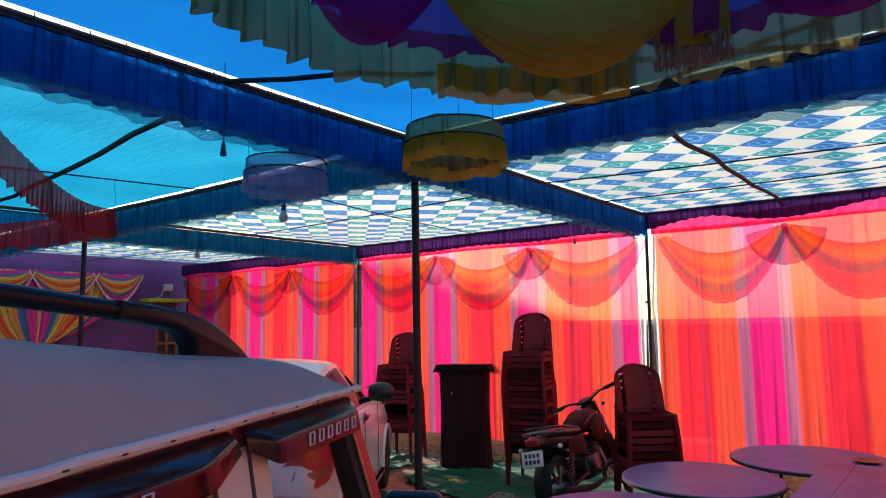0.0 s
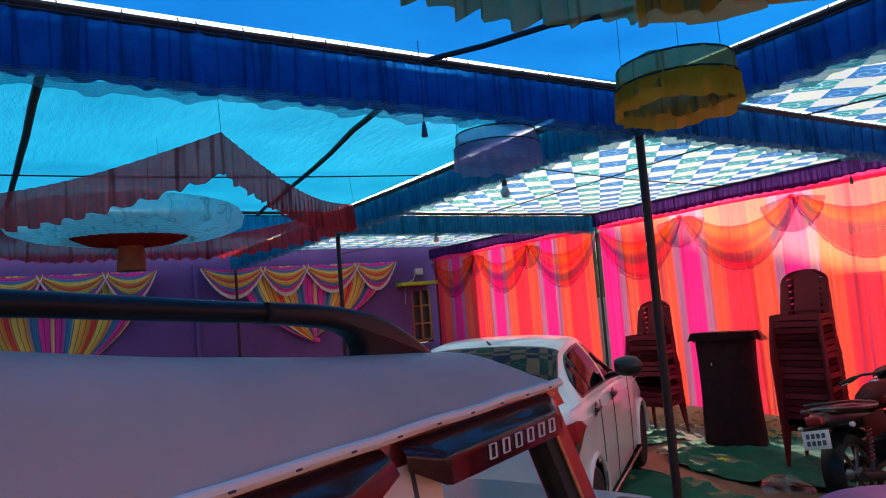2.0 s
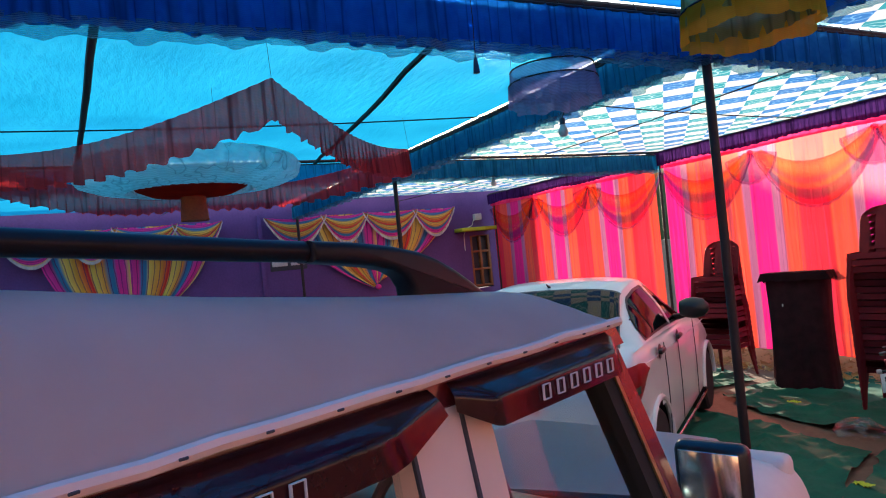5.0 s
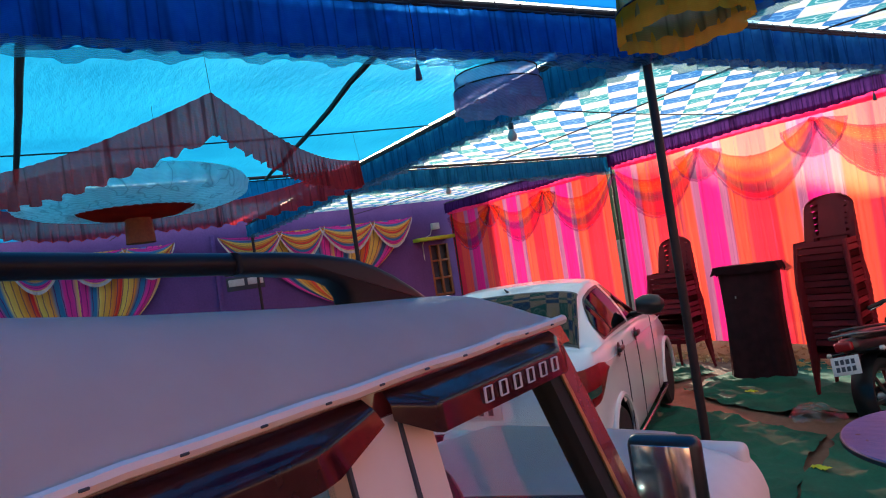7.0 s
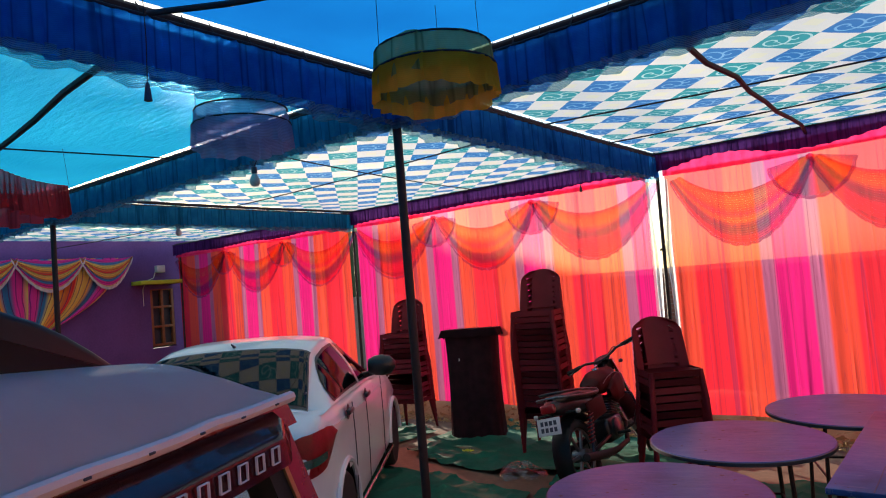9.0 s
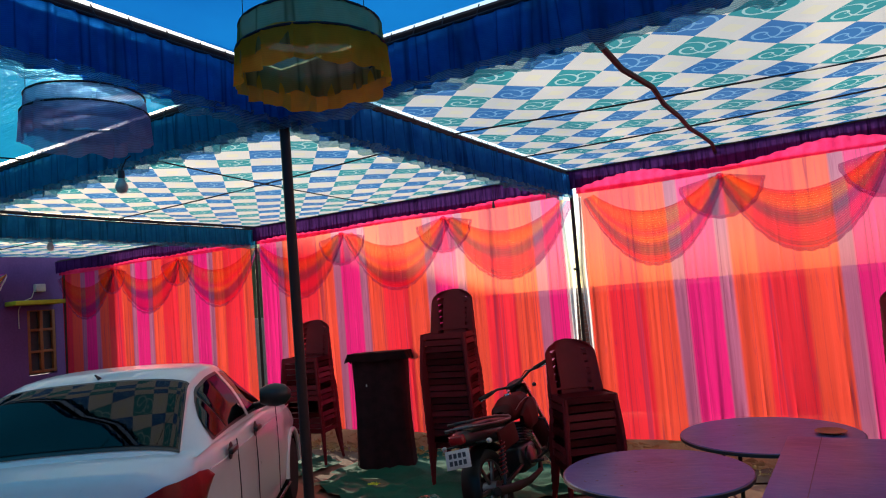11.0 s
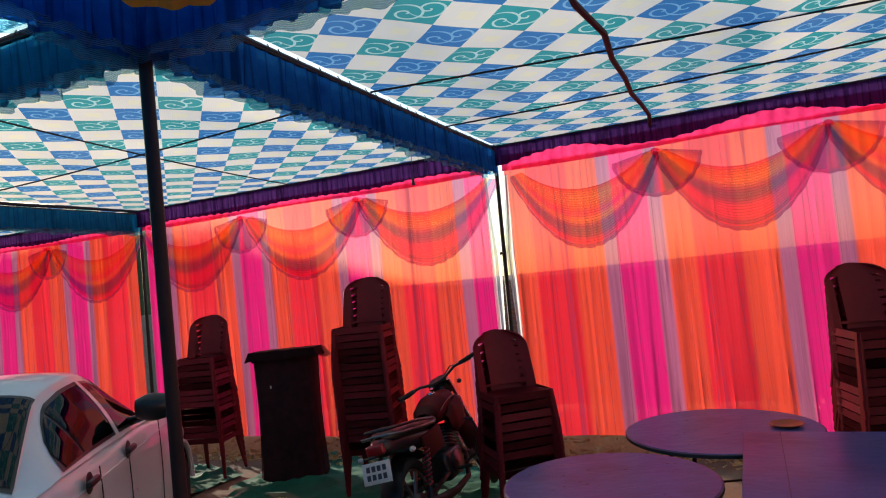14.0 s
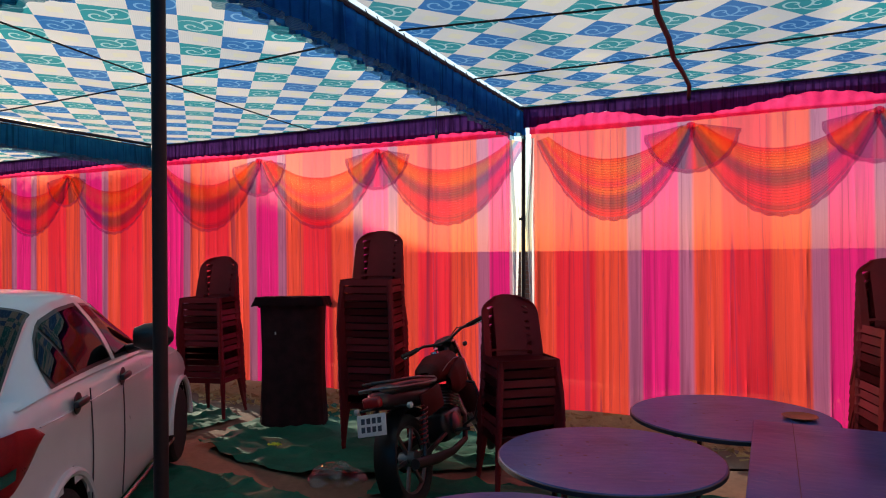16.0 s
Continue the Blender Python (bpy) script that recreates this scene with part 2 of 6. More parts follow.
def checked():
    """Printed canopy cloth: white squares with a small inner square, blue and green squares with pale curls."""
    m, nt, out = start("checked_canopy_cloth")
    T = 0.237
    v = coords(nt)
    sep = nt.nodes.new("ShaderNodeSeparateXYZ")
    nt.links.new(v, sep.inputs[0])
    d = 1 / (T * math.sqrt(2))
    u = maths(nt, "MULTIPLY_ADD", maths(nt, "ADD", sep.outputs[0], sep.outputs[1]), d, -0.12)
    w = maths(nt, "MULTIPLY_ADD", maths(nt, "SUBTRACT", sep.outputs[1], sep.outputs[0]), d, -0.34)
    iu, iw = maths(nt, "FLOOR", u), maths(nt, "FLOOR", w)
    fu, fw = maths(nt, "SUBTRACT", maths(nt, "FRACT", u), 0.5), maths(nt, "SUBTRACT", maths(nt, "FRACT", w), 0.5)
    odd = maths(nt, "FLOORED_MODULO", maths(nt, "ADD", iu, iw), 2.0)
    green = maths(nt, "SUBTRACT", 1.0, maths(nt, "FLOORED_MODULO", iu, 2.0))
    cheb = maths(nt, "MAXIMUM", maths(nt, "ABSOLUTE", fu), maths(nt, "ABSOLUTE", fw))
    inner = maths(nt, "LESS_THAN", cheb, 0.17)
    rings = maths(nt, "LESS_THAN", maths(nt, "FRACT", maths(nt, "MULTIPLY", cheb, 22.0)), 0.3)
    white = mixcol(nt, maths(nt, "MULTIPLY", rings, 0.35), (0.92, 0.84, 0.74), (0.72, 0.66, 0.58))
    white = mixcol(nt, inner, white, (0.94, 0.85, 0.62))
    # spiral curls: two per square
    lines = None
    for cx, cy, sgn in ((-0.17, 0.14, 1), (0.20, -0.16, -1)):
        dx, dy = maths(nt, "SUBTRACT", fu, cx), maths(nt, "SUBTRACT", fw, cy)
        rr = maths(nt, "SQRT", maths(nt, "ADD", maths(nt, "MULTIPLY", dx, dx), maths(nt, "MULTIPLY", dy, dy)))
        an = maths(nt, "ARCTAN2", dy, dx)
        sp = maths(nt, "FRACT", maths(nt, "MULTIPLY_ADD", an, sgn / 6.2832, maths(nt, "MULTIPLY", rr, 3.6)))
        on = maths(nt, "MULTIPLY", maths(nt, "LESS_THAN", sp, 0.20), maths(nt, "LESS_THAN", rr, 0.40))
        lines = on if lines is None else maths(nt, "MAXIMUM", lines, on)
    colr = mixcol(nt, green, (0.006, 0.19, 0.50), (0.0, 0.34, 0.36))
    pale = mixcol(nt, green, (0.20, 0.48, 0.74), (0.50, 0.76, 0.72))
    colr = mixcol(nt, lines, colr, pale)
    c = mixcol(nt, odd, white, colr)
    f = noisy(nt, v, 1.2, 3.0)
    c = mixcol(nt, maths(nt, "MULTIPLY", f, 0.25), c, (0.5, 0.42, 0.4))
    sheet(nt, out, c, 0.05, 0.78, None, noisy(nt, v, 5.0), 0.25)
    return m


M_CHECK = checked()
M_IRON = solid("dark_iron_pole", (0.030, 0.012, 0.012), (0.012, 0.006, 0.006), 0.55, 0.2, 5, 40, 0.1)
M_ROPE = solid("dark_rope", (0.03, 0.025, 0.03), None, 0.9, 0, 30, 200, 0.4)
M_ROD = solid("wrapped_bamboo_rod", (0.05, 0.025, 0.02), (0.02, 0.012, 0.015), 0.7, 0, 12, 80, 0.3)
M_MAROON = solid("maroon_plastic", (0.17, 0.010, 0.018), (0.12, 0.007, 0.013), 0.5, 0, 5, 90, 0.03, 0.0, 0.2)
M_BLACKCLOTH = solid("black_draped_cloth", (0.040, 0.015, 0.019), (0.020, 0.009, 0.011), 0.95, 0, 9, 120, 0.4, 0, 0.15)


def table_top():
    """Blue painted board, scuffed through to paler wood and stained dark."""
    m, nt, out = start("scuffed_blue_board")
    v = coords(nt)
    a = noisy(nt, v, 2.6, 5.0, 0.65)
    scuff = noisy(nt, coords(nt, (1.2, 7.0, 1)), 4.0, 6.0, 0.7)
    spots = noisy(nt, v, 26.0, 2.0, 0.5)
    c = ramp(nt, a, [(0.30, (0.012, 0.036, 0.12)), (0.55, (0.030, 0.075, 0.23)), (0.75, (0.07, 0.10, 0.25))])
    c = mixcol(nt, maths(nt, "MULTIPLY", maths(nt, "GREATER_THAN", scuff, 0.60), 0.28), c, (0.22, 0.22, 0.30))
    c = mixcol(nt, maths(nt, "GREATER_THAN", spots, 0.735), c, (0.02, 0.02, 0.03))
    p = node(nt, "ShaderNodeBsdfPrincipled")
    p.inputs["Specular IOR Level"].default_value = 0.28
    nt.links.new(c, p.inputs["Base Color"])
    nt.links.new(maths(nt, "MULTIPLY_ADD", scuff, 0.40, 0.16), p.inputs["Roughness"])
    b = node(nt, "ShaderNodeBump", Strength=0.12, Distance=0.004)
    nt.links.new(scuff, b.inputs["Height"])
    nt.links.new(b.outputs[0], p.inputs["Normal"])
    nt.links.new(p.outputs[0], out.inputs[0])
    return m


M_TABLE = table_top()
M_FRINGEBROWN = solid("brown_twisted_fringe", (0.36, 0.15, 0.07), (0.22, 0.08, 0.05), 0.9)
M_TABLEEDGE = solid("dark_table_edge", (0.03, 0.03, 0.04), None, 0.5)
M_CARPET = solid("green_ground_cloth", (0.012, 0.135, 0.080), (0.007, 0.075, 0.045), 0.85, 0, 2.2, 45, 0.5, 0, 0.2)
M_DIRT = solid("trodden_earth", (0.22, 0.13, 0.085), (0.13, 0.075, 0.05), 0.95, 0, 1.4, 22, 0.6, 0, 0.2)
M_STRAW = solid("dry_straw", (0.55, 0.42, 0.20), (0.35, 0.25, 0.11), 0.9, 0, 4, 60, 0.6)
M_PURPLEWALL = solid("purple_painted_plaster", (0.16, 0.075, 0.24), (0.11, 0.05, 0.17), 0.9, 0, 1.1, 30, 0.15, 0, 0.2)
def sky_screen_mat():
    """Dark green for the added sky screen, thinning out upwards to clear."""
    m, nt, out = start("sky_screen_green")
    v = coords(nt)
    tc, sep = nt.nodes.new("ShaderNodeTexCoord"), nt.nodes.new("ShaderNodeSeparateXYZ")
    nt.links.new(tc.outputs["UV"], sep.inputs[0])
    dif, tp, mx = (nt.nodes.new(k) for k in ("ShaderNodeBsdfDiffuse", "ShaderNodeBsdfTransparent", "ShaderNodeMixShader"))
    nt.links.new(ramp(nt, noisy(nt, v, 1.2), [(0.35, (0.04, 0.055, 0.03)), (0.65, (0.07, 0.09, 0.05))]), dif.inputs["Color"])
    h = maths(nt, "MULTIPLY_ADD", noisy(nt, v, 0.5, 5.0), 0.25, sep.outputs[1])
    nt.links.new(ramp(nt, h, [(0.66, (0, 0, 0)), (1.0, (1, 1, 1))], "EASE"), mx.inputs[0])
    nt.links.new(dif.outputs[0], mx.inputs[1])
    nt.links.new(tp.outputs[0], mx.inputs[2])
    nt.links.new(mx.outputs[0], out.inputs[0])
    return m


M_SKYSCREEN = sky_screen_mat()
M_LEDGE = solid("lime_painted_ledge", (0.55, 0.62, 0.03), (0.42, 0.5, 0.03), 0.8)
M_WOOD = solid("varnished_wood", (0.30, 0.10, 0.03), (0.18, 0.05, 0.018), 0.5, 0, 8, 60, 0.2)
M_WHITECAR = solid("white_car_paint", (0.72, 0.73, 0.74), (0.66, 0.67, 0.68), 0.30, 0, 1.5, 8, 0.0, 0.6)
M_DUSTYWHITE = solid("dusty_white_paint", (0.84, 0.63, 0.55), (0.76, 0.54, 0.47), 0.55, 0, 1.8, 9, 0.01, 0.0, 0.25)
M_BLACKPLASTIC = solid("black_plastic", (0.016, 0.017, 0.02), (0.01, 0.01, 0.012), 0.32, 0, 8, 90, 0.03)
M_RAIL = solid("black_rail_coating", (0.012, 0.013, 0.016), (0.008, 0.008, 0.010), 0.38, 0, 8, 90, 0.02, 0.0, 0.22)
M_RUBBER = solid("rubber", (0.015, 0.014, 0.014), None, 0.8, 0, 10, 90, 0.2)
M_ALLOY = solid("grey_alloy", (0.22, 0.22, 0.23), None, 0.35, 0.9)
M_CHROME = solid("chrome", (0.7, 0.7, 0.72), (0.6, 0.6, 0.62), 0.18, 1.0, 10, 90, 0.0)
M_MIRROR = solid("mirror_glass", (0.8, 0.8, 0.82), (0.78, 0.78, 0.8), 0.13, 1.0, 1, 5, 0.0)
M_MAROONPAINT = solid("maroon_window_visor", (0.16, 0.018, 0.022), (0.10, 0.010, 0.014), 0.25, 0, 4, 40, 0.01, 0.5)
M_VISOR = solid("glossy_dark_visor", (0.075, 0.012, 0.016), (0.045, 0.008, 0.012), 0.16, 0, 4, 40, 0.0, 0.6)
M_BRASS = solid("dull_brass", (0.42, 0.30, 0.14), (0.28, 0.20, 0.10), 0.4, 0.7)
M_REDPAINT = solid("red_tank_paint", (0.07, 0.006, 0.006), (0.04, 0.004, 0.004), 0.55, 0, 4, 60, 0.02, 0.0, 0.2)
M_LAMPRED = solid("red_lamp_lens", (0.30, 0.005, 0.010), (0.20, 0.003, 0.007), 0.3, 0, 20, 120, 0.05, 0.2)
M_LETTER = solid("white_marking", (0.72, 0.70, 0.68), (0.55, 0.52, 0.5), 0.6)
M_DARKMARK = solid("dark_marking", (0.05, 0.05, 0.07), None, 0.6)
M_SEAT = solid("grey_seat_fabric", (0.06, 0.06, 0.07), None, 0.9)
M_BRICK = solid("weathered_brick", (0.30, 0.14, 0.09), (0.18, 0.09, 0.06), 0.9, 0, 6, 40, 0.5)
M_MORTAR = solid("grey_mortar", (0.30, 0.27, 0.24), None, 0.95, 0, 8, 50, 0.4)
M_WHITEPLASTIC = solid("white_plastic", (0.65, 0.62, 0.58), None, 0.5)
M_FRINGE = solid("cream_fringe", (0.75, 0.62, 0.55), None, 0.9)


def glass(name, tint, see, rough=0.03, edge=0.75):
    m, nt, out = start(name)
    tp = nt.nodes.new("ShaderNodeBsdfTransparent")
    tp.inputs[0].default_value = rgba(tint)
    gl = node(nt, "ShaderNodeBsdfGlossy", Roughness=rough)
    gl.inputs["Color"].default_value = (0.9, 0.9, 0.92, 1)
    fr = node(nt, "ShaderNodeLayerWeight", Blend=0.5)
    mx = nt.nodes.new("ShaderNodeMixShader")
    nt.links.new(maths(nt, "MULTIPLY_ADD", maths(nt, "POWER", fr.outputs["Facing"], 5.0), edge, see + 0.02), mx.inputs[0])
    nt.links.new(tp.outputs[0], mx.inputs[1])
    nt.links.new(gl.outputs[0], mx.inputs[2])
    nt.links.new(mx.outputs[0], out.inputs[0])
    return m


M_GLASS = glass("clear_car_glass", (0.93, 0.95, 0.94), 0.01, 0.03, 0.5)
M_TINTED = glass("dark_tinted_glass", (0.05, 0.055, 0.06), 0.02, 0.03, 0.4)
M_POLY = glass("crumpled_clear_plastic", (0.88, 0.87, 0.86), 0.05, 0.2)

# ---------- building helpers ----------


def link(name, bm, material, parent=None, smooth=True):
    me = bpy.data.meshes.new(name)
    bm.to_mesh(me)
    bm.free()
    if smooth:
        for p in me.polygons:
            p.use_smooth = True
        me.set_sharp_from_angle(angle=radians(38))
    me.materials.append(material)
    ob = new(name, me)
    if parent is not None:
        ob.parent = parent
    return ob


def part(name, bm, material, parent, label="", smooth=True):
    return tagged(link(name, bm, material, parent, smooth), label)


def thing(name, label, category, group="", m=None):
    ob = new(name)
    ob.empty_display_size = 0.2
    if m is not None:
        ob.matrix_basis = m
    return tagged(ob, label, category, group)


def structure(name, bm, material, label="", smooth=True):
    return tagged(link(name, bm, material, None, smooth), label, kind="structure")


def single(name, bm, material, label, category, group="", smooth=True):
    return tagged(link(name, bm, material, None, smooth), label, category, group)


def surf(fn, nu, nv, closed_u=False, uv=False):
    """A sheet: fn(u, v) with u, v from 0 to 1."""
    bm = bmesh.new()
    n = nu if closed_u else nu + 1
    rows = [[bm.verts.new(fn(i / nu, j / nv)) for i in range(n)] for j in range(nv + 1)]
    lay = bm.loops.layers.uv.new("UVMap") if uv else None
    for j in range(nv):
        for i in range(nu):
            k = (i + 1) % n
            f = bm.faces.new((rows[j][i], rows[j][k], rows[j + 1][k], rows[j + 1][i]))
            if uv:
                for lp, (a, b) in zip(f.loops, ((i, j), (i + 1, j), (i + 1, j + 1), (i, j + 1))):
                    lp[lay].uv = (a / nu, b / nv)
    return bm


def box(sx, sy, sz, centre=(0, 0, 0), bevel=0.0, m=None, bm=None, seg=2):
    bm = bm or bmesh.new()
    made = bmesh.ops.create_cube(bm, size=1.0)["verts"]
    bmesh.ops.scale(bm, vec=(sx, sy, sz), verts=made)
    if bevel:
        edges = list({e for v in made for e in v.link_edges})
        made = list({v for f in bmesh.ops.bevel(bm, geom=edges, offset=bevel, segments=seg, affect="EDGES", profile=0.5)["faces"] for v in f.verts} | {v for v in made if v.is_valid})
    bmesh.ops.translate(bm, vec=centre, verts=made)
    if m is not None:
        bmesh.ops.transform(bm, matrix=m, verts=made)
    return bm


def tube(points, radius, sides=10, bm=None, caps=True):
    """A round bar along points; radius one number or one for each point."""
    bm = bm or bmesh.new()
    pts = [Vector(p) for p in points]
    rad = [radius] * len(pts) if isinstance(radius, (int, float)) else radius
    rings, side = [], None
    for i, p in enumerate(pts):
        d = (pts[min(i + 1, len(pts) - 1)] - pts[max(i - 1, 0)]).normalized()
        if side is None:
            side = d.orthogonal().normalized()
        side = (side - d * side.dot(d)).normalized()
        up = d.cross(side)
        rings.append([bm.verts.new(p + (side * math.cos(a) + up * math.sin(a)) * rad[i]) for a in (2 * math.pi * k / sides for k in range(sides))])
    for a, b in zip(rings, rings[1:]):
        for k in range(sides):
            bm.faces.new((a[k], a[(k + 1) % sides], b[(k + 1) % sides], b[k]))
    if caps:
        bm.faces.new(rings[0][::-1])
        bm.faces.new(rings[-1])
    return bm


def lathe(profile, sides=32, bm=None, m=None):
    """A turned shape from (radius, height) pairs about z."""
    bm = bm or bmesh.new()
    rings = [[bm.verts.new((r * math.cos(2 * math.pi * k / sides), r * math.sin(2 * math.pi * k / sides), z)) for k in range(sides)] for r, z in profile]
    for a, b in zip(rings, rings[1:]):
        for k in range(sides):
            bm.faces.new((a[k], a[(k + 1) % sides], b[(k + 1) % sides], b[k]))
    bm.faces.new(rings[0][::-1])
    bm.faces.new(rings[-1])
    if m is not None:
        bmesh.ops.transform(bm, matrix=m, verts=[v for r in rings for v in r])
    return bm


def poly(points, depth, bm=None, m=None):
    """A flat shape in x, z given a depth along y."""
    bm = bm or bmesh.new()
    a = [bm.verts.new((x, -depth / 2, z)) for x, z in points]
    b = [bm.verts.new((x, depth / 2, z)) for x, z in points]
    bm.faces.new(a)
    bm.faces.new(b[::-1])
    n = len(points)
    for i in range(n):
        bm.faces.new((a[(i + 1) % n], a[i], b[i], b[(i + 1) % n]))
    bmesh.ops.recalc_face_normals(bm, faces=bm.faces)
    if m is not None:
        bmesh.ops.transform(bm, matrix=m, verts=a + b)
    return bm


def curve(t, table):
    """Smooth value at t between (t, value) pairs."""
    for (a, va), (b, vb) in zip(table, table[1:]):
        if t <= b:
            f = max(0.0, min(1.0, (t - a) / (b - a)))
            return va + (vb - va) * f
    return table[-1][1]


def wob(*p):
    return noise.noise(Vector(p))


# ---------- the tent ----------
BAY, WALL, TOP, RIM = 4.5, 4.05, 3.0, 2.955
XS = [-9.2, -4.5, 0.0, 4.5]
YS = [-9.0, -4.5, 0.0, WALL]

# ground: one sheet to the horizon, uneven near the tent
def ground_at(x, y):
    return 0.012 * wob(x * 1.3, y * 1.3, 0.3) + 0.006 * wob(x * 5, y * 5, 3.1) - 0.02


def ground():
    bm = bmesh.new()
    n = 150
    def spread(f):
        return math.copysign(abs(f) ** 3.2 * 900 + abs(f) * 14, f)
    rows = []
    for j in range(n + 1):
        y = spread(2 * j / n - 1)
        rows.append([bm.verts.new((x, y, ground_at(x, y) if abs(x) < 40 and abs(y) < 40 else -0.02)) for x in (spread(2 * i / n - 1) for i in range(n + 1))])
    for j in range(n):
        for i in range(n):
            bm.faces.new((rows[j][i], rows[j][i + 1], rows[j + 1][i + 1], rows[j + 1][i]))
    return bm


structure("ground", ground(), M_DIRT, "bare trodden brown earth")


# canopy sheets, inset from the beams so that slots of sky stay open along them
def canopy(name, x0, x1, y0, y1, material, label, sag):
    def fn(u, v):
        x, y = x0 + (x1 - x0) * u, y0 + (y1 - y0) * v
        e = min(u, 1 - u, v, 1 - v) * 2
        z = TOP - sag * math.sin(math.pi * u) * math.sin(math.pi * v) + 0.012 * wob(x * 2.3, y * 2.3, 1.7) * min(1, e * 4)
        z -= 0.02 * (1 - abs(math.cos(math.pi * 3 * u))) * math.sin(math.pi * v)
        return (x, y, z)
    return structure(name, surf(fn, 64, 64), material, label)


IN = 0.055
for i in range(3):
    for j in range(3):
        x0, x1, y0, y1 = XS[i] + (IN if i else 0.65), XS[i + 1] - IN, YS[j] + IN, YS[j + 1] - (IN if j < 2 else -0.02)
        if j == 2:
            canopy("ceiling_checked_%d" % i, x0, x1, y0, y1, M_CHECK, "blue, green and white checked canopy cloth", 0.05)
        elif i == 2:
            canopy("ceiling_deep_blue_%d" % j, x0, x1, y0, y1, M_BLUE, "plain deep blue canopy cloth", 0.02)
        else:
            canopy("ceiling_tarp_%d_%d" % (i, j), x0, x1, y0, y1, M_TARP, "light blue crinkled tarpaulin canopy", 0.04)


# poles and beams
def tent_pole(x, y, name, label, lean=(0, 0), top=TOP - 0.02, r=0.025, mat_=None):
    t = thing(name, label, "tent pole", "tent poles", pose(x, y, -0.01))
    part("shaft", tube([(lean[0] * k, lean[1] * k, top * k) for k in (0, 0.3, 0.6, 1)], r, 14), mat_ or M_IRON, t)
    part("foot_plate", lathe([(0.06, 0.0), (0.06, 0.008), (r + 0.004, 0.012), (r + 0.002, 0.05)], 16), M_IRON, t)
    part("head_clamp", lathe([(r + 0.001, top - 0.12), (r + 0.014, top - 0.11), (r + 0.014, top - 0.03), (r + 0.001, top - 0.02)], 16), M_IRON, t)
    return t


for x in XS[1:]:
    for y in YS[:3]:
        tent_pole(x, y, "tent_pole", "dark maroon iron tent pole standing on the ground cloth")
for x in XS[:1]:
    for y in YS[1:3]:
        tent_pole(x + 0.15, y, "tent_pole", "dark maroon iron tent pole beside the purple wall")
for x in XS:
    tent_pole(x + (0.12 if x < -9 else 0.0), WALL, "wall_pole", "dark iron pole between two curtain panels", (0.03, 0.0), TOP - 0.05, 0.02)


def beam(a, b):
    n = 12
    pts = [Vector(a).lerp(Vector(b), k / n) + Vector((0, 0, -0.012 * math.sin(math.pi * k / n) + 0.004 * wob(a[0], a[1], k))) for k in range(n + 1)]
    t = thing("tent_beam", "thin dark beam carrying canopy edges and valances", "beam", "tent beams")
    part("bar", tube(pts, 0.018, 8), M_IRON, t)
    return t


def ruffle(length, height, amp, seed, pleat=0.10, rag=0.006, nz=6, scallop=0.0):
    """A gathered strip hanging from z = 0 along x."""
    ph = [0.0]
    n = int(length / 0.0125)
    rnd = random.Random(seed)
    for k in range(n):
        ph.append(ph[-1] + 2 * math.pi * 0.0125 / pleat * rnd.uniform(0.5, 1.5))
    def fn(u, v):
        k = min(n, int(u * n + 0.5))
        x = u * length
        a = amp * (0.25 + 0.75 * v)
        y = a * math.sin(ph[k]) + 0.35 * a * math.sin(2.3 * ph[k] + 1)
        z = -v * (height * (1 - scallop * abs(math.sin(x * 1.9 + 0.35)) ** 2.5) + rag * math.sin(ph[k] * 0.5 + 1.0) + 0.012 * wob(x * 1.5, seed, 2)) - 0.008 * wob(x * 3, seed, 0)
        return (x, y, z)
    return surf(fn, n, nz)


def valance(a, b, height, material, label, seed, off=0.0, trim=None, z=None, scallop=0.0):
    a, b = Vector(a), Vector(b)
    d = b - a
    ang = math.degrees(math.atan2(d.y, d.x))
    zz = RIM if z is None else z
    t = thing("valance", label, "valance", "valances along the beams", pose(a.x, a.y, zz, 0, 0, ang) @ pose(0, off, 0))
    part("ruffle", ruffle(d.length, height, 0.018 if trim else 0.008, seed, 0.10 if trim else 0.06, 0.006 if trim else 0.005, 6, scallop), material, t)
    if trim:
        o = part("net_trim", ruffle(d.length, 0.045, 0.018, seed + 5, 0.16, 0.010, 2), trim, t, "sheer net hem")
        o.location = (0, 0.004, -height + 0.012)
    n = int(d.length / 0.155)
    bmt = bmesh.new()
    rnd = random.Random(seed)
    for k in range(n):
        x = (k + rnd.uniform(0.2, 0.8)) * 0.155
        bmt = tube([(x, 0, -0.01), (x + rnd.uniform(-0.008, 0.008), -off * 0.6, TOP - zz + 0.01)], 0.0028, 4, bmt)
    tagged(part("tie_cord", bmt, M_ROPE, t, "thin dark ties to the beam"), kind="stuff")
    part("cord", tube([(0, 0, 0), (d.length / 2, 0, -0.006), (d.length, 0, 0)], 0.007, 6), M_ROPE, t)
    return t


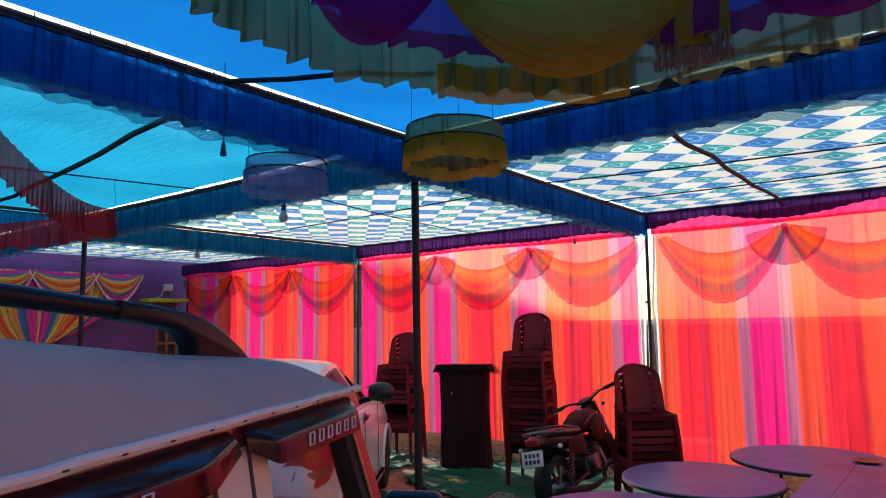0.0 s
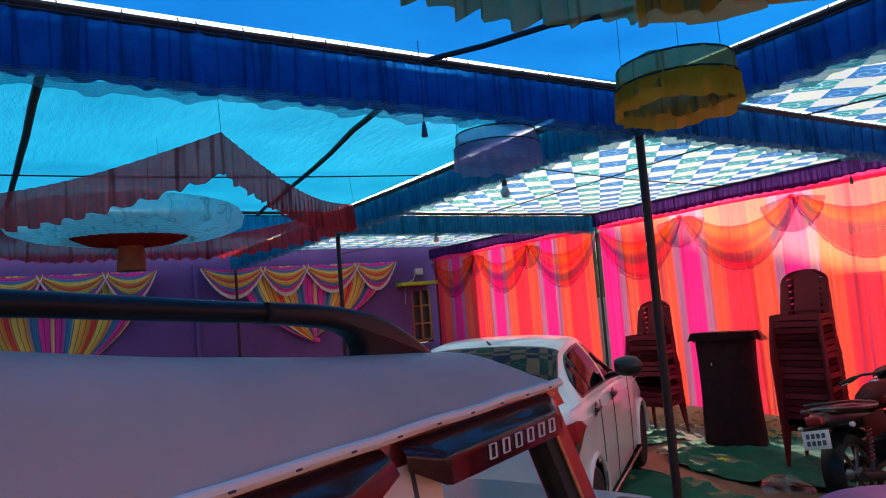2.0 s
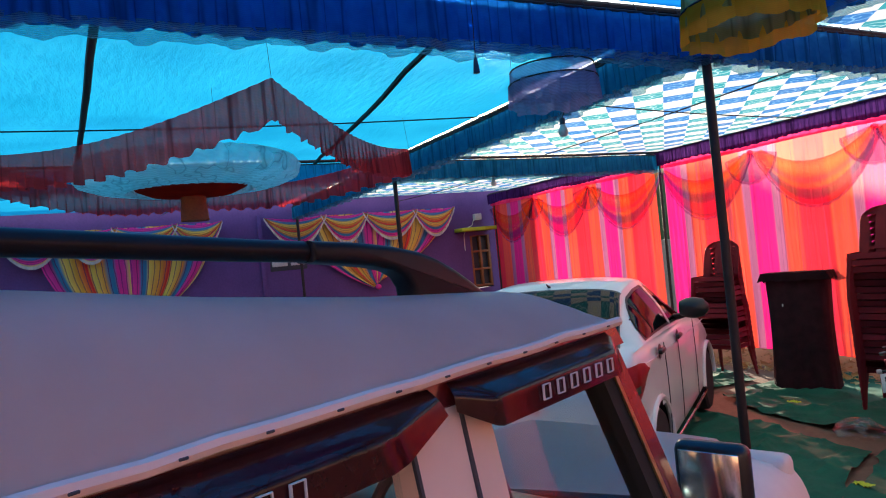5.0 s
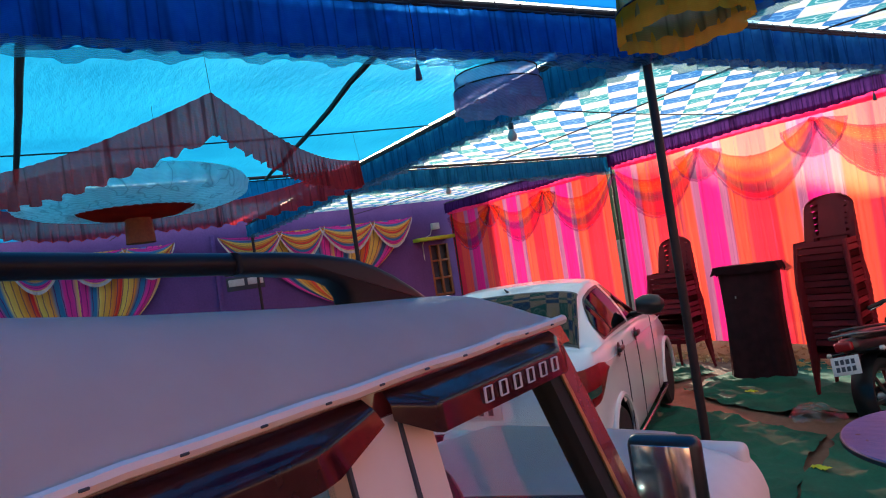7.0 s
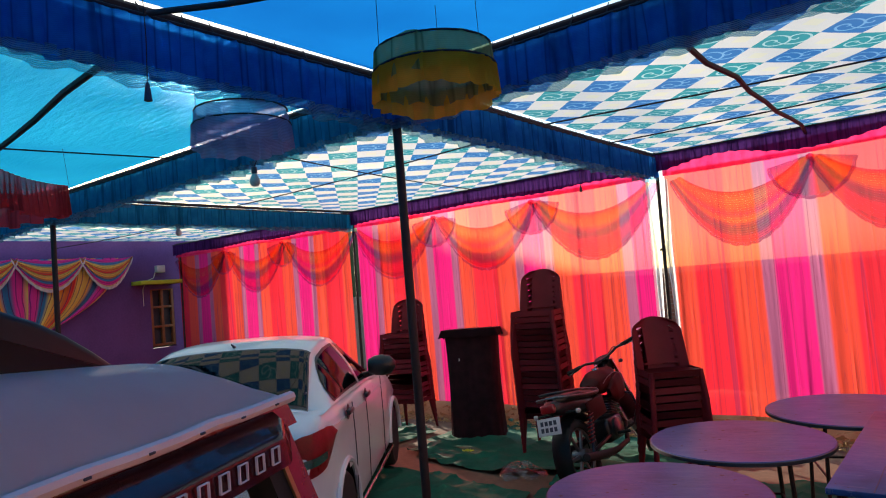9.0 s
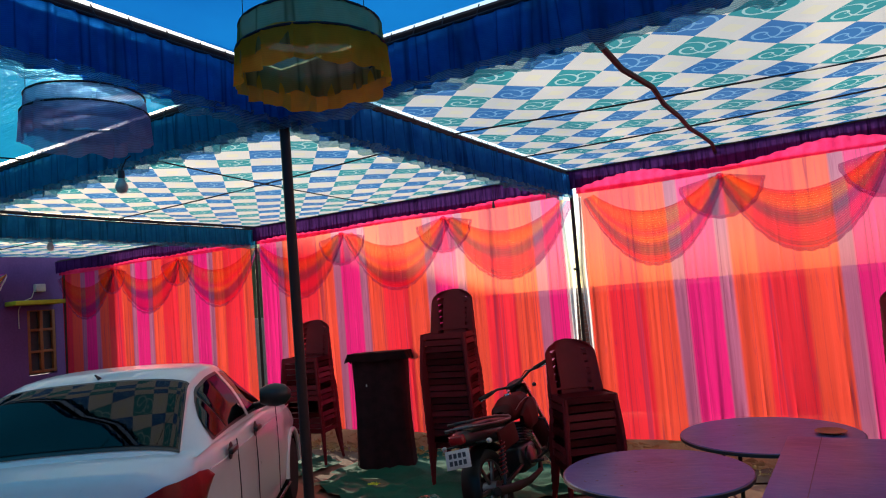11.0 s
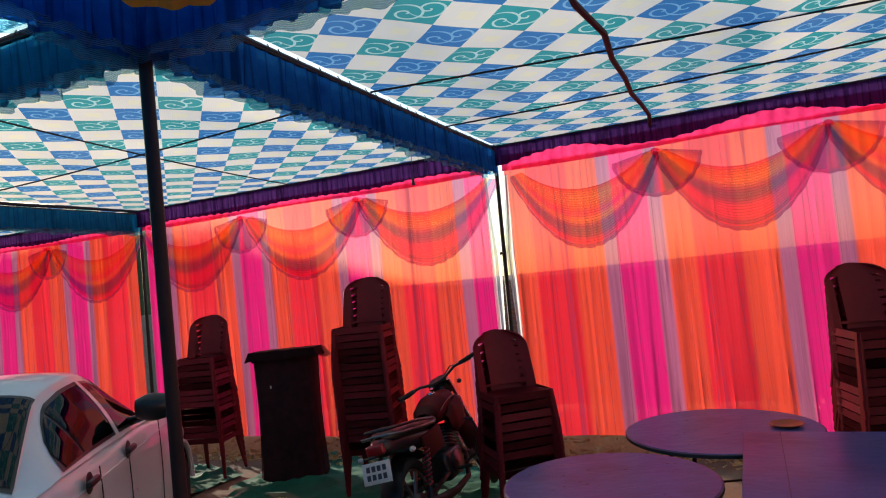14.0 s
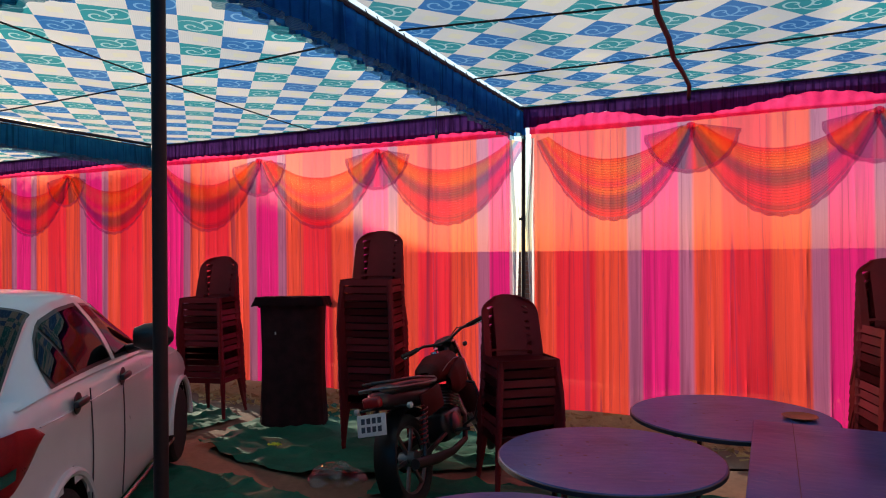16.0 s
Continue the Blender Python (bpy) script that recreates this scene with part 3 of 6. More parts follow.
seed = 11
for i in range(3):
    for y in YS[:3]:
        beam((XS[i], y, TOP), (XS[i + 1], y, TOP))
        for off in (-0.05, 0.05):
            seed += 1
            if off > 0 and y != 0.0:
                continue
            valance((XS[i], y, 0), (XS[i + 1], y, 0), 0.20, M_VALANCE if i == 2 else M_VALANCETEAL,
                    "gathered blue valance hanging along a tent beam", seed, off, M_MESHTRIM)
    beam((XS[i], WALL, TOP), (XS[i + 1], WALL, TOP))
for x in XS[1:]:
    for j in range(3):
        beam((x, YS[j], TOP), (x, YS[j + 1], TOP))
        for off in (-0.05, 0.05):
            seed += 1
            if off > 0 and x < -1 and j < 2:
                continue
            valance((x, YS[j], 0), (x, YS[j + 1], 0), 0.21, M_VALANCE if x >= 0 else M_VALANCETEAL,
                    "gathered blue valance hanging along a tent beam", seed, off, M_MESHTRIM)
for i in range(3):
    seed += 1
    valance((XS[i] + 0.02, WALL - 0.07, 0), (XS[i + 1] - 0.02, WALL - 0.07, 0), 0.195, M_VALANCEPURPLE,
            "dark purple gathered valance above the curtain panels", seed, 0.0, None, 2.985, 0.48 if i == 2 else 0.12)


# ---------- striped curtain panels with swags ----------
def curtain_panel(x0, x1, z0, z1, seed, amp=0.010, nx=0, flare=0.0):
    w = x1 - x0
    nx = nx or int(w / 0.014)
    def fn(u, v):
        x = x0 + w * u
        h = v
        z = z1 + (z0 - z1) * v
        g = wob(x * 0.8, seed + 7, 0.3)
        y = 0.030 * wob(x * 1.6, seed + 3, v * 0.7) * (0.4 + v) + 0.012 * wob(x * 5.5 + 0.4 * v, seed, v * 0.9)
        y += 0.010 * max(0.0, wob(x * 11.0 + 0.6 * v * g, seed + 11, v * 0.5)) * (0.5 + v)
        y += 0.006 * max(0.0, 1 - abs(wob(x * 7.0, seed + 21, 0.25 * v)) * 14)
        z += 0.02 * wob(x * 0.9, seed, 5.0) * v
        return (x + flare * (u - 0.5) * v, y, z)
    return surf(fn, nx, 30)


def swag(cx, half, ztop, upper, lower, seed):
    """A crescent of gathered cloth between two tie points."""
    def fn(u, v):
        s = 2 * u - 1
        k = 1 - abs(s) ** 2.1
        dep = (upper + (lower - upper) * v) * k
        fold = math.sin(v * 34 + 1.5 * wob(u * 2, seed, 0)) * 0.008 * k
        bulge = -0.05 * math.sin(math.pi * min(1, v * 1.1)) * k - 0.02
        return (cx + half * s * (1 - 0.16 * (1 - v)), bulge + fold, ztop - dep - 0.03 * v)
    return surf(fn, 40, 30, False, True)


def scallop_lace(cx, half, ztop, lower, seed):
    def fn(u, v):
        s = 2 * u - 1
        k = 1 - abs(s) ** 2.1
        return (cx + half * s, -0.03 + 0.008 * math.sin(u * 90), ztop - lower * k - 0.03 - v * (0.028 + 0.012 * abs(math.sin(u * 40))))
    return surf(fn, 120, 1)


def rosette(cx, ztop, r, seed):
    """A fan of pleats spreading downwards from a knot."""
    def fn(u, v):
        a = radians(192 + 156 * u)
        rr = r * (0.06 + 0.94 * v) * (1 + 0.10 * math.sin(math.pi * u))
        return (cx + rr * math.cos(a), -0.085 - 0.02 * v + 0.012 * v * math.sin(u * 56 + seed), ztop - 0.02 + rr * math.sin(a))
    return surf(fn, 90, 8, False, True)


def swagged_curtain(x0, x1, swags, knots, seed, half, label):
    t = thing("striped_curtain", label, "curtain", "curtain panels of the tent wall", pose(0, WALL, 0))
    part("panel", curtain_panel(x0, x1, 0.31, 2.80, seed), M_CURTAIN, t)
    rise = 0.10 if x0 > 0 else 0.05
    def band(u, v):
        x = x0 + (x1 - x0) * u
        return (x, -0.045 + 0.005 * math.sin(x * 60), 2.80 + (1 - v) * rise - 0.010 * math.sin(u * 9.5) - v * 0.05)
    part("pink_band", surf(band, 160, 2), M_PINKBAND, t, "bright pink lace band")
    for n, cx in enumerate(swags):
        part("swag", swag(cx, half, 2.72, 0.23, 0.695, seed + n), M_SWAG if (n + seed) % 2 else M_SWAGPINK, t, "gathered striped swag")
        part("lace_edge", scallop_lace(cx, half, 2.72, 0.695, n), M_LACE, t, "mauve lace edge")
    for n, cx in enumerate(knots):
        part("rosette", rosette(cx, 2.745, 0.34, seed + n), M_ROSETTE, t, "pleated fan rosette")
        def rim(u, v, cx=cx):
            a = radians(192 + 156 * u)
            rr = 0.34 * (1 + 0.10 * math.sin(math.pi * u)) + v * (0.026 + 0.01 * abs(math.sin(u * 30)))
            return (cx + rr * math.cos(a), -0.106, 2.725 + rr * math.sin(a))
        part("lace_rim", surf(rim, 90, 1), M_LACE, t, "mauve lace edge")
        part("knot", lathe([(0.004, -0.03), (0.03, -0.02), (0.035, 0.0), (0.028, 0.02), (0.004, 0.03)], 12, None, pose(cx, -0.1, 2.70)), M_SWAGPINK, t)
    return t


swagged_curtain(0.10, 4.45, [0.82, 2.09, 3.36], [1.455, 2.725, 3.99], 3, 0.66, "striped pink, red and orange sheer curtain with swags")
swagged_curtain(-4.40, -0.10, [-3.69, -2.16, -0.72], [-2.90, -1.44], 6, 0.76, "striped pink, red and orange sheer curtain with swags")
swagged_curtain(-9.12, -4.58, [-8.40, -6.78, -5.22], [-7.55, -5.98], 9, 0.80, "striped orange and magenta sheer curtain beside the purple wall")


# plain curtains that close the tent at its unseen sides
def closing(name, m, length, seed):
    o = structure(name, curtain_panel(0, length, 0.05, 2.95, seed, 0.02, 200), M_CLOSING, "unseen closing tent wall, pale to let in pink light")
    o.matrix_basis = m
    return o


closing("wall_east", pose(4.62, -9.1, 0, 0, 0, 90), 13.1, 21)
closing("wall_south", pose(-9.2, -9.1, 0), 13.8, 25)

# white wrap tied round the gap at the wall pole
wrap = thing("gathered_curtain_edge", "white curtain edge tied to the wall pole with cord", "curtain", "", pose(0.02, WALL - 0.03, 0))
for sx in (-1, 1):
    def edge(u, v, sx=sx):
        z = 2.72 - 2.35 * v
        pinch = 0.022 + (0.062 if v < 0.31 else 0.035) * min(1, abs(v - 0.31) * 3.4) ** 0.8
        return (sx * (pinch + (0.118 - pinch) * u), 0.02 * math.sin(u * 9 + v * 3), z)
    part("edge_fold", surf(edge, 8, 40), M_WHITENET, wrap)
part("tie_cord", lathe([(0.026, -0.012), (0.034, 0.0), (0.026, 0.012)], 12, None, pose(0, 0, 2.0)), M_ROPE, wrap)

# ropes and rods under the canopy
for a, b, s in (((-4.4, 1.9, 2.95), (-0.1, 1.6, 2.95), 0.02), ((-1.65, 0.1, 2.95), (-2.15, 4.0, 2.95), 0.03), ((0.1, 1.58, 2.95), (4.4, 2.1, 2.95), 0.02),
                ((0.1, 2.7, 2.94), (4.4, 2.5, 2.94), 0.03), ((-9.1, 1.9, 2.94), (-4.6, 2.1, 2.94), 0.03), ((-2.75, -4.4, 2.95), (-2.2, -0.1, 2.95), 0.03),
                ((-9.1, -2.2, 2.93), (-4.6, -2.0, 2.93), 0.05)):
    pts = [Vector(a).lerp(Vector(b), k / 10) - Vector((0, 0, s * math.sin(math.pi * k / 10))) for k in range(11)]
    single("canopy_rope", tube(pts, 0.006, 6), M_ROPE, "thin dark rope stretched under the canopy", "rope", "ropes under the canopy")
for a, b, r in (((1.47, 0.08, 2.92), (1.46, 4.0, 2.93), 0.016), ((-0.1, -1.42, 2.95), (-4.4, -0.95, 2.95), 0.017), ((-0.1, -2.93, 2.95), (-4.4, -3.2, 2.95), 0.02),
                ((0.08, -1.47, 2.96), (2.4, -0.08, 2.96), 0.013), ((1.5, -0.06, 2.96), (4.4, -1.3, 2.96), 0.013)):
    pts = [Vector(a).lerp(Vector(b), k / 9) + Vector((0.05 * wob(k * 0.7, a[1], 0.5), 0, -0.02 * math.sin(math.pi * k / 9) + 0.02 * wob(k * 0.8, a[0], 4))) for k in range(10)]
    single("canopy_rod", tube(pts, [r * (1 + 0.25 * wob(k, 1, 1)) for k in range(10)], 8), M_ROD, "crooked cloth-wrapped rod bracing the canopy", "rod", "rods under the canopy")

# ---------- purple house behind the left end ----------
PX = -9.32
house = thing("purple_house", "purple plastered house wall with window and lime ledge", "house", "", pose(PX, 0, 0))
def wall_with_hole():
    bm = bmesh.new()
    # last piece runs on behind the curtain, lengthened to hide bright sky
    for y0, y1, z0, z1 in ((-12, 3.56, 0, 3.2), (3.56, 4.02, 0, 1.14), (3.56, 4.02, 2.22, 3.2), (4.02, 4.95, 0, 3.2)):
        box(0.25, y1 - y0, z1 - z0, (-0.125, (y0 + y1) / 2, (z0 + z1) / 2 - 0.03), 0, None, bm)
    return bm
part("wall", wall_with_hole(), M_PURPLEWALL, house, "", False)
part("roof_slab", box(6.0, 16.95, 0.12, (-3.0, -3.52, 3.22), 0.01), M_PURPLEWALL, house)
win = part("window", box(0.012, 0.45, 1.07, (-0.10, 3.79, 1.65)), M_DARKMARK, house, "dark window opening")
fr = bmesh.new()
for y in (3.585, 3.79, 3.995):
    box(0.07, 0.05, 1.08, (-0.04, y, 1.68), 0.006, None, fr)
for z in (1.165, 1.5, 1.86, 2.195):
    box(0.066, 0.45, 0.045, (-0.04, 3.79, z), 0.005, None, fr)
part("window_frame", fr, M_WOOD, win, "varnished wooden frame")
part("ledge", box(0.34, 0.80, 0.07, (0.17, 3.62, 2.31), 0.008), M_LEDGE, house, "lime yellow painted ledge")
part("vent_opening", box(0.02, 0.66, 0.24, (-0.005, -0.16, 1.97), 0.003), M_DARKMARK, house, "dark ventilator opening")
for k in range(2):
    part("vent_pane", box(0.016, 0.27, 0.12, (0.012, -0.32 + 0.33 * k, 1.99), 0.003), M_WHITEPLASTIC, house, "pale ventilator pane")
part("corner_post", box(0.05, 0.07, 2.9, (0.02, -0.62, 1.4), 0.004), M_PURPLEWALL, house)
part("meter_box", box(0.10, 0.16, 0.13, (0.055, 3.75, 2.56), 0.012), M_WHITEPLASTIC, house, "pale electric junction box")
part("wire", tube([(0.02, 3.68, 2.52), (0.05, 3.62, 2.40), (0.03, 3.48, 2.34), (0.02, 3.42, 2.2), (0.02, 3.42, 1.9)], 0.008, 6), M_WHITEPLASTIC, house)


def wall_drape(y0, y1, tie_y, seed, tie_z=1.38, bend=1.4):
    """Rainbow drape: swags along the top, cloth gathered towards a tie."""
    t = thing("rainbow_drape", "rainbow striped drape gathered on the purple wall", "drape", "drapes on the purple wall", pose(PX + 0.06, 0, 0))
    w = y1 - y0
    def fall(u, v):
        y = y0 + w * (0.14 + 0.80 * u)
        z = 2.78 - (2.80 - tie_z) * v * (1 - 0.10 * u)
        k = v ** bend
        y = y * (1 - k) + (tie_y + 0.16 * (u - 0.5)) * k
        return (0.03 + 0.025 * math.sin(u * 60 + seed) * (1 - 0.5 * v), y, z - 0.20 * math.sin(math.pi * u) * v * (1 - v) * 2)
    bm = surf(fall, 120, 26, False, True)
    lay = bm.loops.layers.uv["UVMap"]
    for f in bm.faces:
        for lp in f.loops:
            lp[lay].uv = (lp[lay].uv.y, lp[lay].uv.x * 2.0)
    part("fall", bm, M_DRAPE, t)
    n = 4
    for k in range(n):
        c, h = y0 + w * (k + 0.5) / n, w / n * (0.62 if k % 2 == 0 else 0.5)
        def sw(u, v, c=c, h=h):
            s = 2 * u - 1
            kk = 1 - abs(s) ** 2
            return (0.09 + 0.03 * math.sin(math.pi * v) * kk + 0.006 * math.sin(v * 40), c + h * s, 2.80 - (0.05 + 0.47 * v) * kk)
        part("swag", surf(sw, 30, 20, False, True), M_DRAPE, t)
        def lace(u, v, c=c, h=h):
            s = 2 * u - 1
            kk = 1 - abs(s) ** 2
            return (0.10 + 0.008 * math.sin(u * 80), c + h * s, 2.80 - 0.52 * kk - v * 0.05)
        part("lace_edge", surf(lace, 80, 1), M_FRINGE, t, "cream frilled edge")
    part("tie_knot", lathe([(0.01, -0.05), (0.05, -0.03), (0.06, 0.0), (0.05, 0.03), (0.01, 0.05)], 12, None, pose(0.06, tie_y, tie_z)), M_DRAPE, t)
    return t


wall_drape(-0.45, 3.20, 1.45, 1, 1.38, 2.2)
wall_drape(-4.45, -1.25, -2.75, 2, 1.0, 2.4)
wall_drape(-8.6, -5.2, -6.9, 4, 1.0, 2.4)

# brick compound wall outside, seen through the sheer curtains
# added far screen: keeps bright sky from showing through the left curtain
def sky_screen(u, v):
    x = -56 + 47 * u
    h = 12.5 * min(1.0, (1 - u) * 1.9) * (1 + 0.05 * wob(x * 0.4, 1, 5) + 0.02 * wob(x * 2.1, 2, 5))
    return (x, 30 + 2.0 * v + 0.5 * wob(x * 1.3, v * 9, 2), -0.1 + h * v)


tagged(link("backdrop", surf(sky_screen, 160, 20, False, True), M_SKYSCREEN), "added dark green screen hiding bright sky beyond the compound", kind="structure")


# bank added so that low sun does not streak in under the hem
def bank(u, v):
    x, t = -5.5 + 10.0 * u, v
    return (x, 4.55 + 1.3 * t, -0.03 + 0.34 * math.sin(math.pi * t) ** 0.8 * (1 + 0.25 * wob(x * 1.1, t, 3)))
structure("sun_stop_bank", surf(bank, 120, 20), M_STRAW, "low straw bank added outside the tent against low sun")
BRICK_Y = 8.9
bw = structure("brick_wall_core", box(30, 0.18, 1.72, (-3.0, BRICK_Y, 0.85)), M_MORTAR, "brick compound wall outside the tent", False)
# ---------- vehicles ----------
def wheel(parent, x, y, r, w, side):
    m = pose(x, y, r, 90, 0, 0)
    prof = [(r * 0.62, -w / 2), (r * 0.9, -w / 2), (r * 0.985, -w * 0.38), (r, -w * 0.2), (r, w * 0.2), (r * 0.985, w * 0.38), (r * 0.9, w / 2), (r * 0.62, w / 2)]
    wh = part("wheel", lathe(prof, 36, None, m), M_RUBBER, parent)
    rim = lathe([(0.03, w * 0.30 * side), (r * 0.2, w * 0.34 * side), (r * 0.5, w * 0.26 * side), (r * 0.6, w * 0.46 * side), (r * 0.63, w * 0.5 * side)], 30, None, m)
    for k in range(5):
        box(r * 0.5, r * 0.13, 0.02, (r * 0.33, 0, w * 0.42 * side), 0.006, m @ pose(0, 0, 0, 0, 0, 72 * k), rim)
    part("rim", rim, M_ALLOY, wh, "grey alloy rim")


def skin(bm, fn, nu, nv, thick=0.0):
    rows = [[bm.verts.new(fn(i / nu, j / nv)) for i in range(nu + 1)] for j in range(nv + 1)]
    for j in range(nv):
        for i in range(nu):
            bm.faces.new((rows[j][i], rows[j][i + 1], rows[j + 1][i + 1], rows[j + 1][i]))
    return bm


# white compact saloon car, seen from its right rear
SEDAN_BODY = [(0.00, 0.60, 0.40, 0.62, 0.64), (0.03, 0.70, 0.30, 0.82, 0.88), (0.10, 0.765, 0.26, 0.96, 1.03), (0.30, 0.81, 0.22, 1.035, 1.075),
              (0.60, 0.83, 0.20, 1.055, 1.085), (1.20, 0.84, 0.19, 1.05, 1.075), (2.00, 0.84, 0.19, 1.03, 1.05), (2.65, 0.84, 0.20, 0.98, 1.02),
              (3.05, 0.825, 0.22, 0.92, 0.97), (3.45, 0.79, 0.24, 0.82, 0.86), (3.70, 0.70, 0.28, 0.70, 0.72), (3.78, 0.58, 0.34, 0.60, 0.61)]


def sedan_at(x, k):
    return curve(x, [(s[0], s[k]) for s in SEDAN_BODY])


SED_ROOF = [(0.36, 1.075), (0.62, 1.235), (0.86, 1.37), (1.00, 1.425), (1.20, 1.462), (1.45, 1.475), (1.65, 1.458), (1.82, 1.41), (2.12, 1.24), (2.50, 1.035)]
SED_RAIL = [(0.36, 0.69), (0.62, 0.64), (0.95, 0.575), (1.40, 0.585), (1.82, 0.57), (2.15, 0.63), (2.50, 0.68)]
# top of the side windows, from the belt (0) to the roof rail (0.5)
SED_GLASS = [(0.66, 0.06), (0.70, 0.24), (0.76, 0.36), (0.86, 0.43), (1.00, 0.465), (1.30, 0.475), (1.85, 0.475), (2.02, 0.44), (2.14, 0.10)]


def sedan_top(x, s):
    """Right half of the cabin: s from the belt (0) over the roof rail (0.5) to the middle (1)."""
    zt, yt = curve(x, SED_ROOF), curve(x, SED_RAIL)
    zb, yb = sedan_at(x, 3) - 0.005, sedan_at(x, 1) - 0.035
    ze = max(zb + 0.004, zt - 0.07)
    if s < 0.5:
        f = s / 0.5
        bow = 0.025 * math.sin(math.pi * f)
        return (x, -(yb + (yt - yb) * f + bow * min(1, (ze - zb) * 3)), zb + (ze - zb) * f)
    f = (s - 0.5) / 0.5
    return (x, -yt * math.cos(f * math.pi / 2) ** 0.9, ze + (zt - ze) * math.sin(f * math.pi / 2) ** 0.8)


def sedan():
    car = thing("saloon_car", "white compact saloon car parked on the green cloth", "car")
    bm = bmesh.new()
    def lower(u, v):
        x = 3.78 * u
        w, zs, zb, zt = (sedan_at(x, k) for k in (1, 2, 3, 4))
        a = 2 * v - 1
        s = abs(a)
        sg = math.copysign(1, a)
        prof = [(0.0, 0.0, zt), (0.40, w * 0.70, zt - 0.01), (0.55, w * 0.94, zb), (0.62, w * 0.985, zb - 0.06), (0.70, w * 1.005, zb - 0.14), (0.72, w * 0.99, zb - 0.16),
                (0.84, w * 1.0, (zb + zs) / 2 - 0.05), (0.94, w * 0.97, zs + 0.08), (0.97, w * 0.90, zs), (1.0, w * 0.6, zs - 0.01)]
        y, z = curve(s, [(p[0], p[1]) for p in prof]), curve(s, [(p[0], p[2]) for p in prof])
        return (x, -sg * y, z)
    skin(bm, lower, 90, 60)
    # wheel arches cut clear of the tyres
    drop = []
    for f in bm.faces:
        c = f.calc_center_median()
        if abs(c.y) > 0.55 and c.z < 0.66 and any((c.x - wx) ** 2 + (c.z - 0.30) ** 2 < 0.345 ** 2 for wx in (0.72, 3.10)):
            drop.append(f)
    bmesh.ops.delete(bm, geom=drop, context="FACES")
    part("body", bm, M_WHITECAR, car)
    fl = box(3.4, 1.2, 0.08, (1.9, 0, 0.24), 0.02)
    part("underbody", fl, M_BLACKPLASTIC, car)
    for wx in (0.72, 3.10):
        for sg in (-1, 1):
            def arch(u, v, wx=wx, sg=sg):
                a = math.pi * u
                return (wx + 0.36 * math.cos(a), sg * (0.50 + 0.335 * v), 0.30 + 0.36 * math.sin(a))
            part("wheel_arch", surf(arch, 20, 3), M_BLACKPLASTIC, car)
            lip = [(wx + 0.362 * math.cos(math.pi * k / 20), sg * 0.828, 0.30 + 0.362 * math.sin(math.pi * k / 20)) for k in range(21)]
            part("arch_lip", tube(lip, 0.022, 8), M_WHITECAR, car)
    top = bmesh.new()
    skin(top, lambda u, v: sedan_top(0.36 + 2.14 * u, v), 60, 24)
    skin(top, lambda u, v: (lambda p: (p[0], -p[1], p[2]))(sedan_top(0.36 + 2.14 * u, 1 - v)), 60, 24)
    bmesh.ops.remove_doubles(top, verts=top.verts, dist=0.0008)
    part("cabin_shell", top, M_WHITECAR, car)
    def patch(x0, x1, inset, sg, lift=0.004, nu=24, nv=10, lean=0.0):
        def fn(u, v):
            xb = x0 + (x1 - x0) * u
            top = max(0.055, curve(xb, SED_GLASS) - inset)
            s = 0.035 + inset + (max(top, 0.04 + inset) - 0.035 - inset) * v
            x = xb + lean * v
            p = Vector(sedan_top(x, s))
            a, b = Vector(sedan_top(x + 0.01, s)), Vector(sedan_top(x, min(0.999, s + 0.01)))
            n = (a - p).cross(b - p)
            n = n.normalized() if n.length > 1e-9 else Vector((0, -1, 0))
            if n.y > 0:
                n = -n
            p += n * lift
            return (p.x, p.y if sg < 0 else -p.y, p.z)
        return surf(fn, nu, nv)
    for sg in (-1, 1):
        part("side_window_rim", patch(0.66, 2.13, 0.0, sg, 0.003, 60), M_BLACKPLASTIC, car)
        part("quarter_window", patch(0.715, 0.93, 0.025, sg, 0.007), M_TINTED, car)
        part("rear_window", patch(0.96, 1.43, 0.025, sg, 0.007), M_TINTED, car)
        part("front_window", patch(1.52, 2.06, 0.025, sg, 0.007), M_TINTED, car)
        part("door_pillar", patch(1.445, 1.505, 0.0, sg, 0.008, 4), M_WHITECAR, car)
    def centre(x0, x1, s0, lift):
        def fn(u, v):
            a = 2 * u - 1
            x = x0 + (x1 - x0) * v
            s = s0 + (1 - s0) * (1 - abs(a))
            p = sedan_top(x, min(s, 0.9999))
            return (x + (-lift if x < 1.4 else lift) * 0.6, math.copysign(1, a) * abs(p[1]), p[2] + lift)
        return surf(fn, 30, 14)
    part("rear_glass_rim", centre(0.40, 0.985, 0.53, 0.004), M_BLACKPLASTIC, car)
    part("rear_glass", centre(0.43, 0.96, 0.56, 0.008), M_TINTED, car, "dark tinted rear window")
    part("windscreen", centre(1.84, 2.46, 0.52, 0.005), M_TINTED, car)
    for sg in (-1, 1):
        def lamp(u, v, sg=sg):
            # wraps from the boot lid round the rear corner, pointed forwards
            top, bot = curve(u, [(0, 0.85), (0.12, 0.915), (0.4, 0.968), (0.75, 0.985), (0.92, 0.968), (1.0, 0.935)]), 0.70 + 0.06 * (1 - min(1, u * 5)) + 0.05 * u
            t = u
            x = curve(t, [(0, 0.050), (0.35, 0.072), (0.5, 0.11), (0.7, 0.22), (1.0, 0.42)])
            z = top * (1 - v) + (bot + 0.165 * max(0.0, (u - 0.55) / 0.45) ** 2) * v
            y = curve(t, [(0, 0.53), (0.35, 0.68), (0.5, 0.75), (0.7, 0.808), (1.0, 0.833)])
            return (x - 0.012, sg * (y + 0.012 + 0.012 * math.sin(math.pi * v)), z)
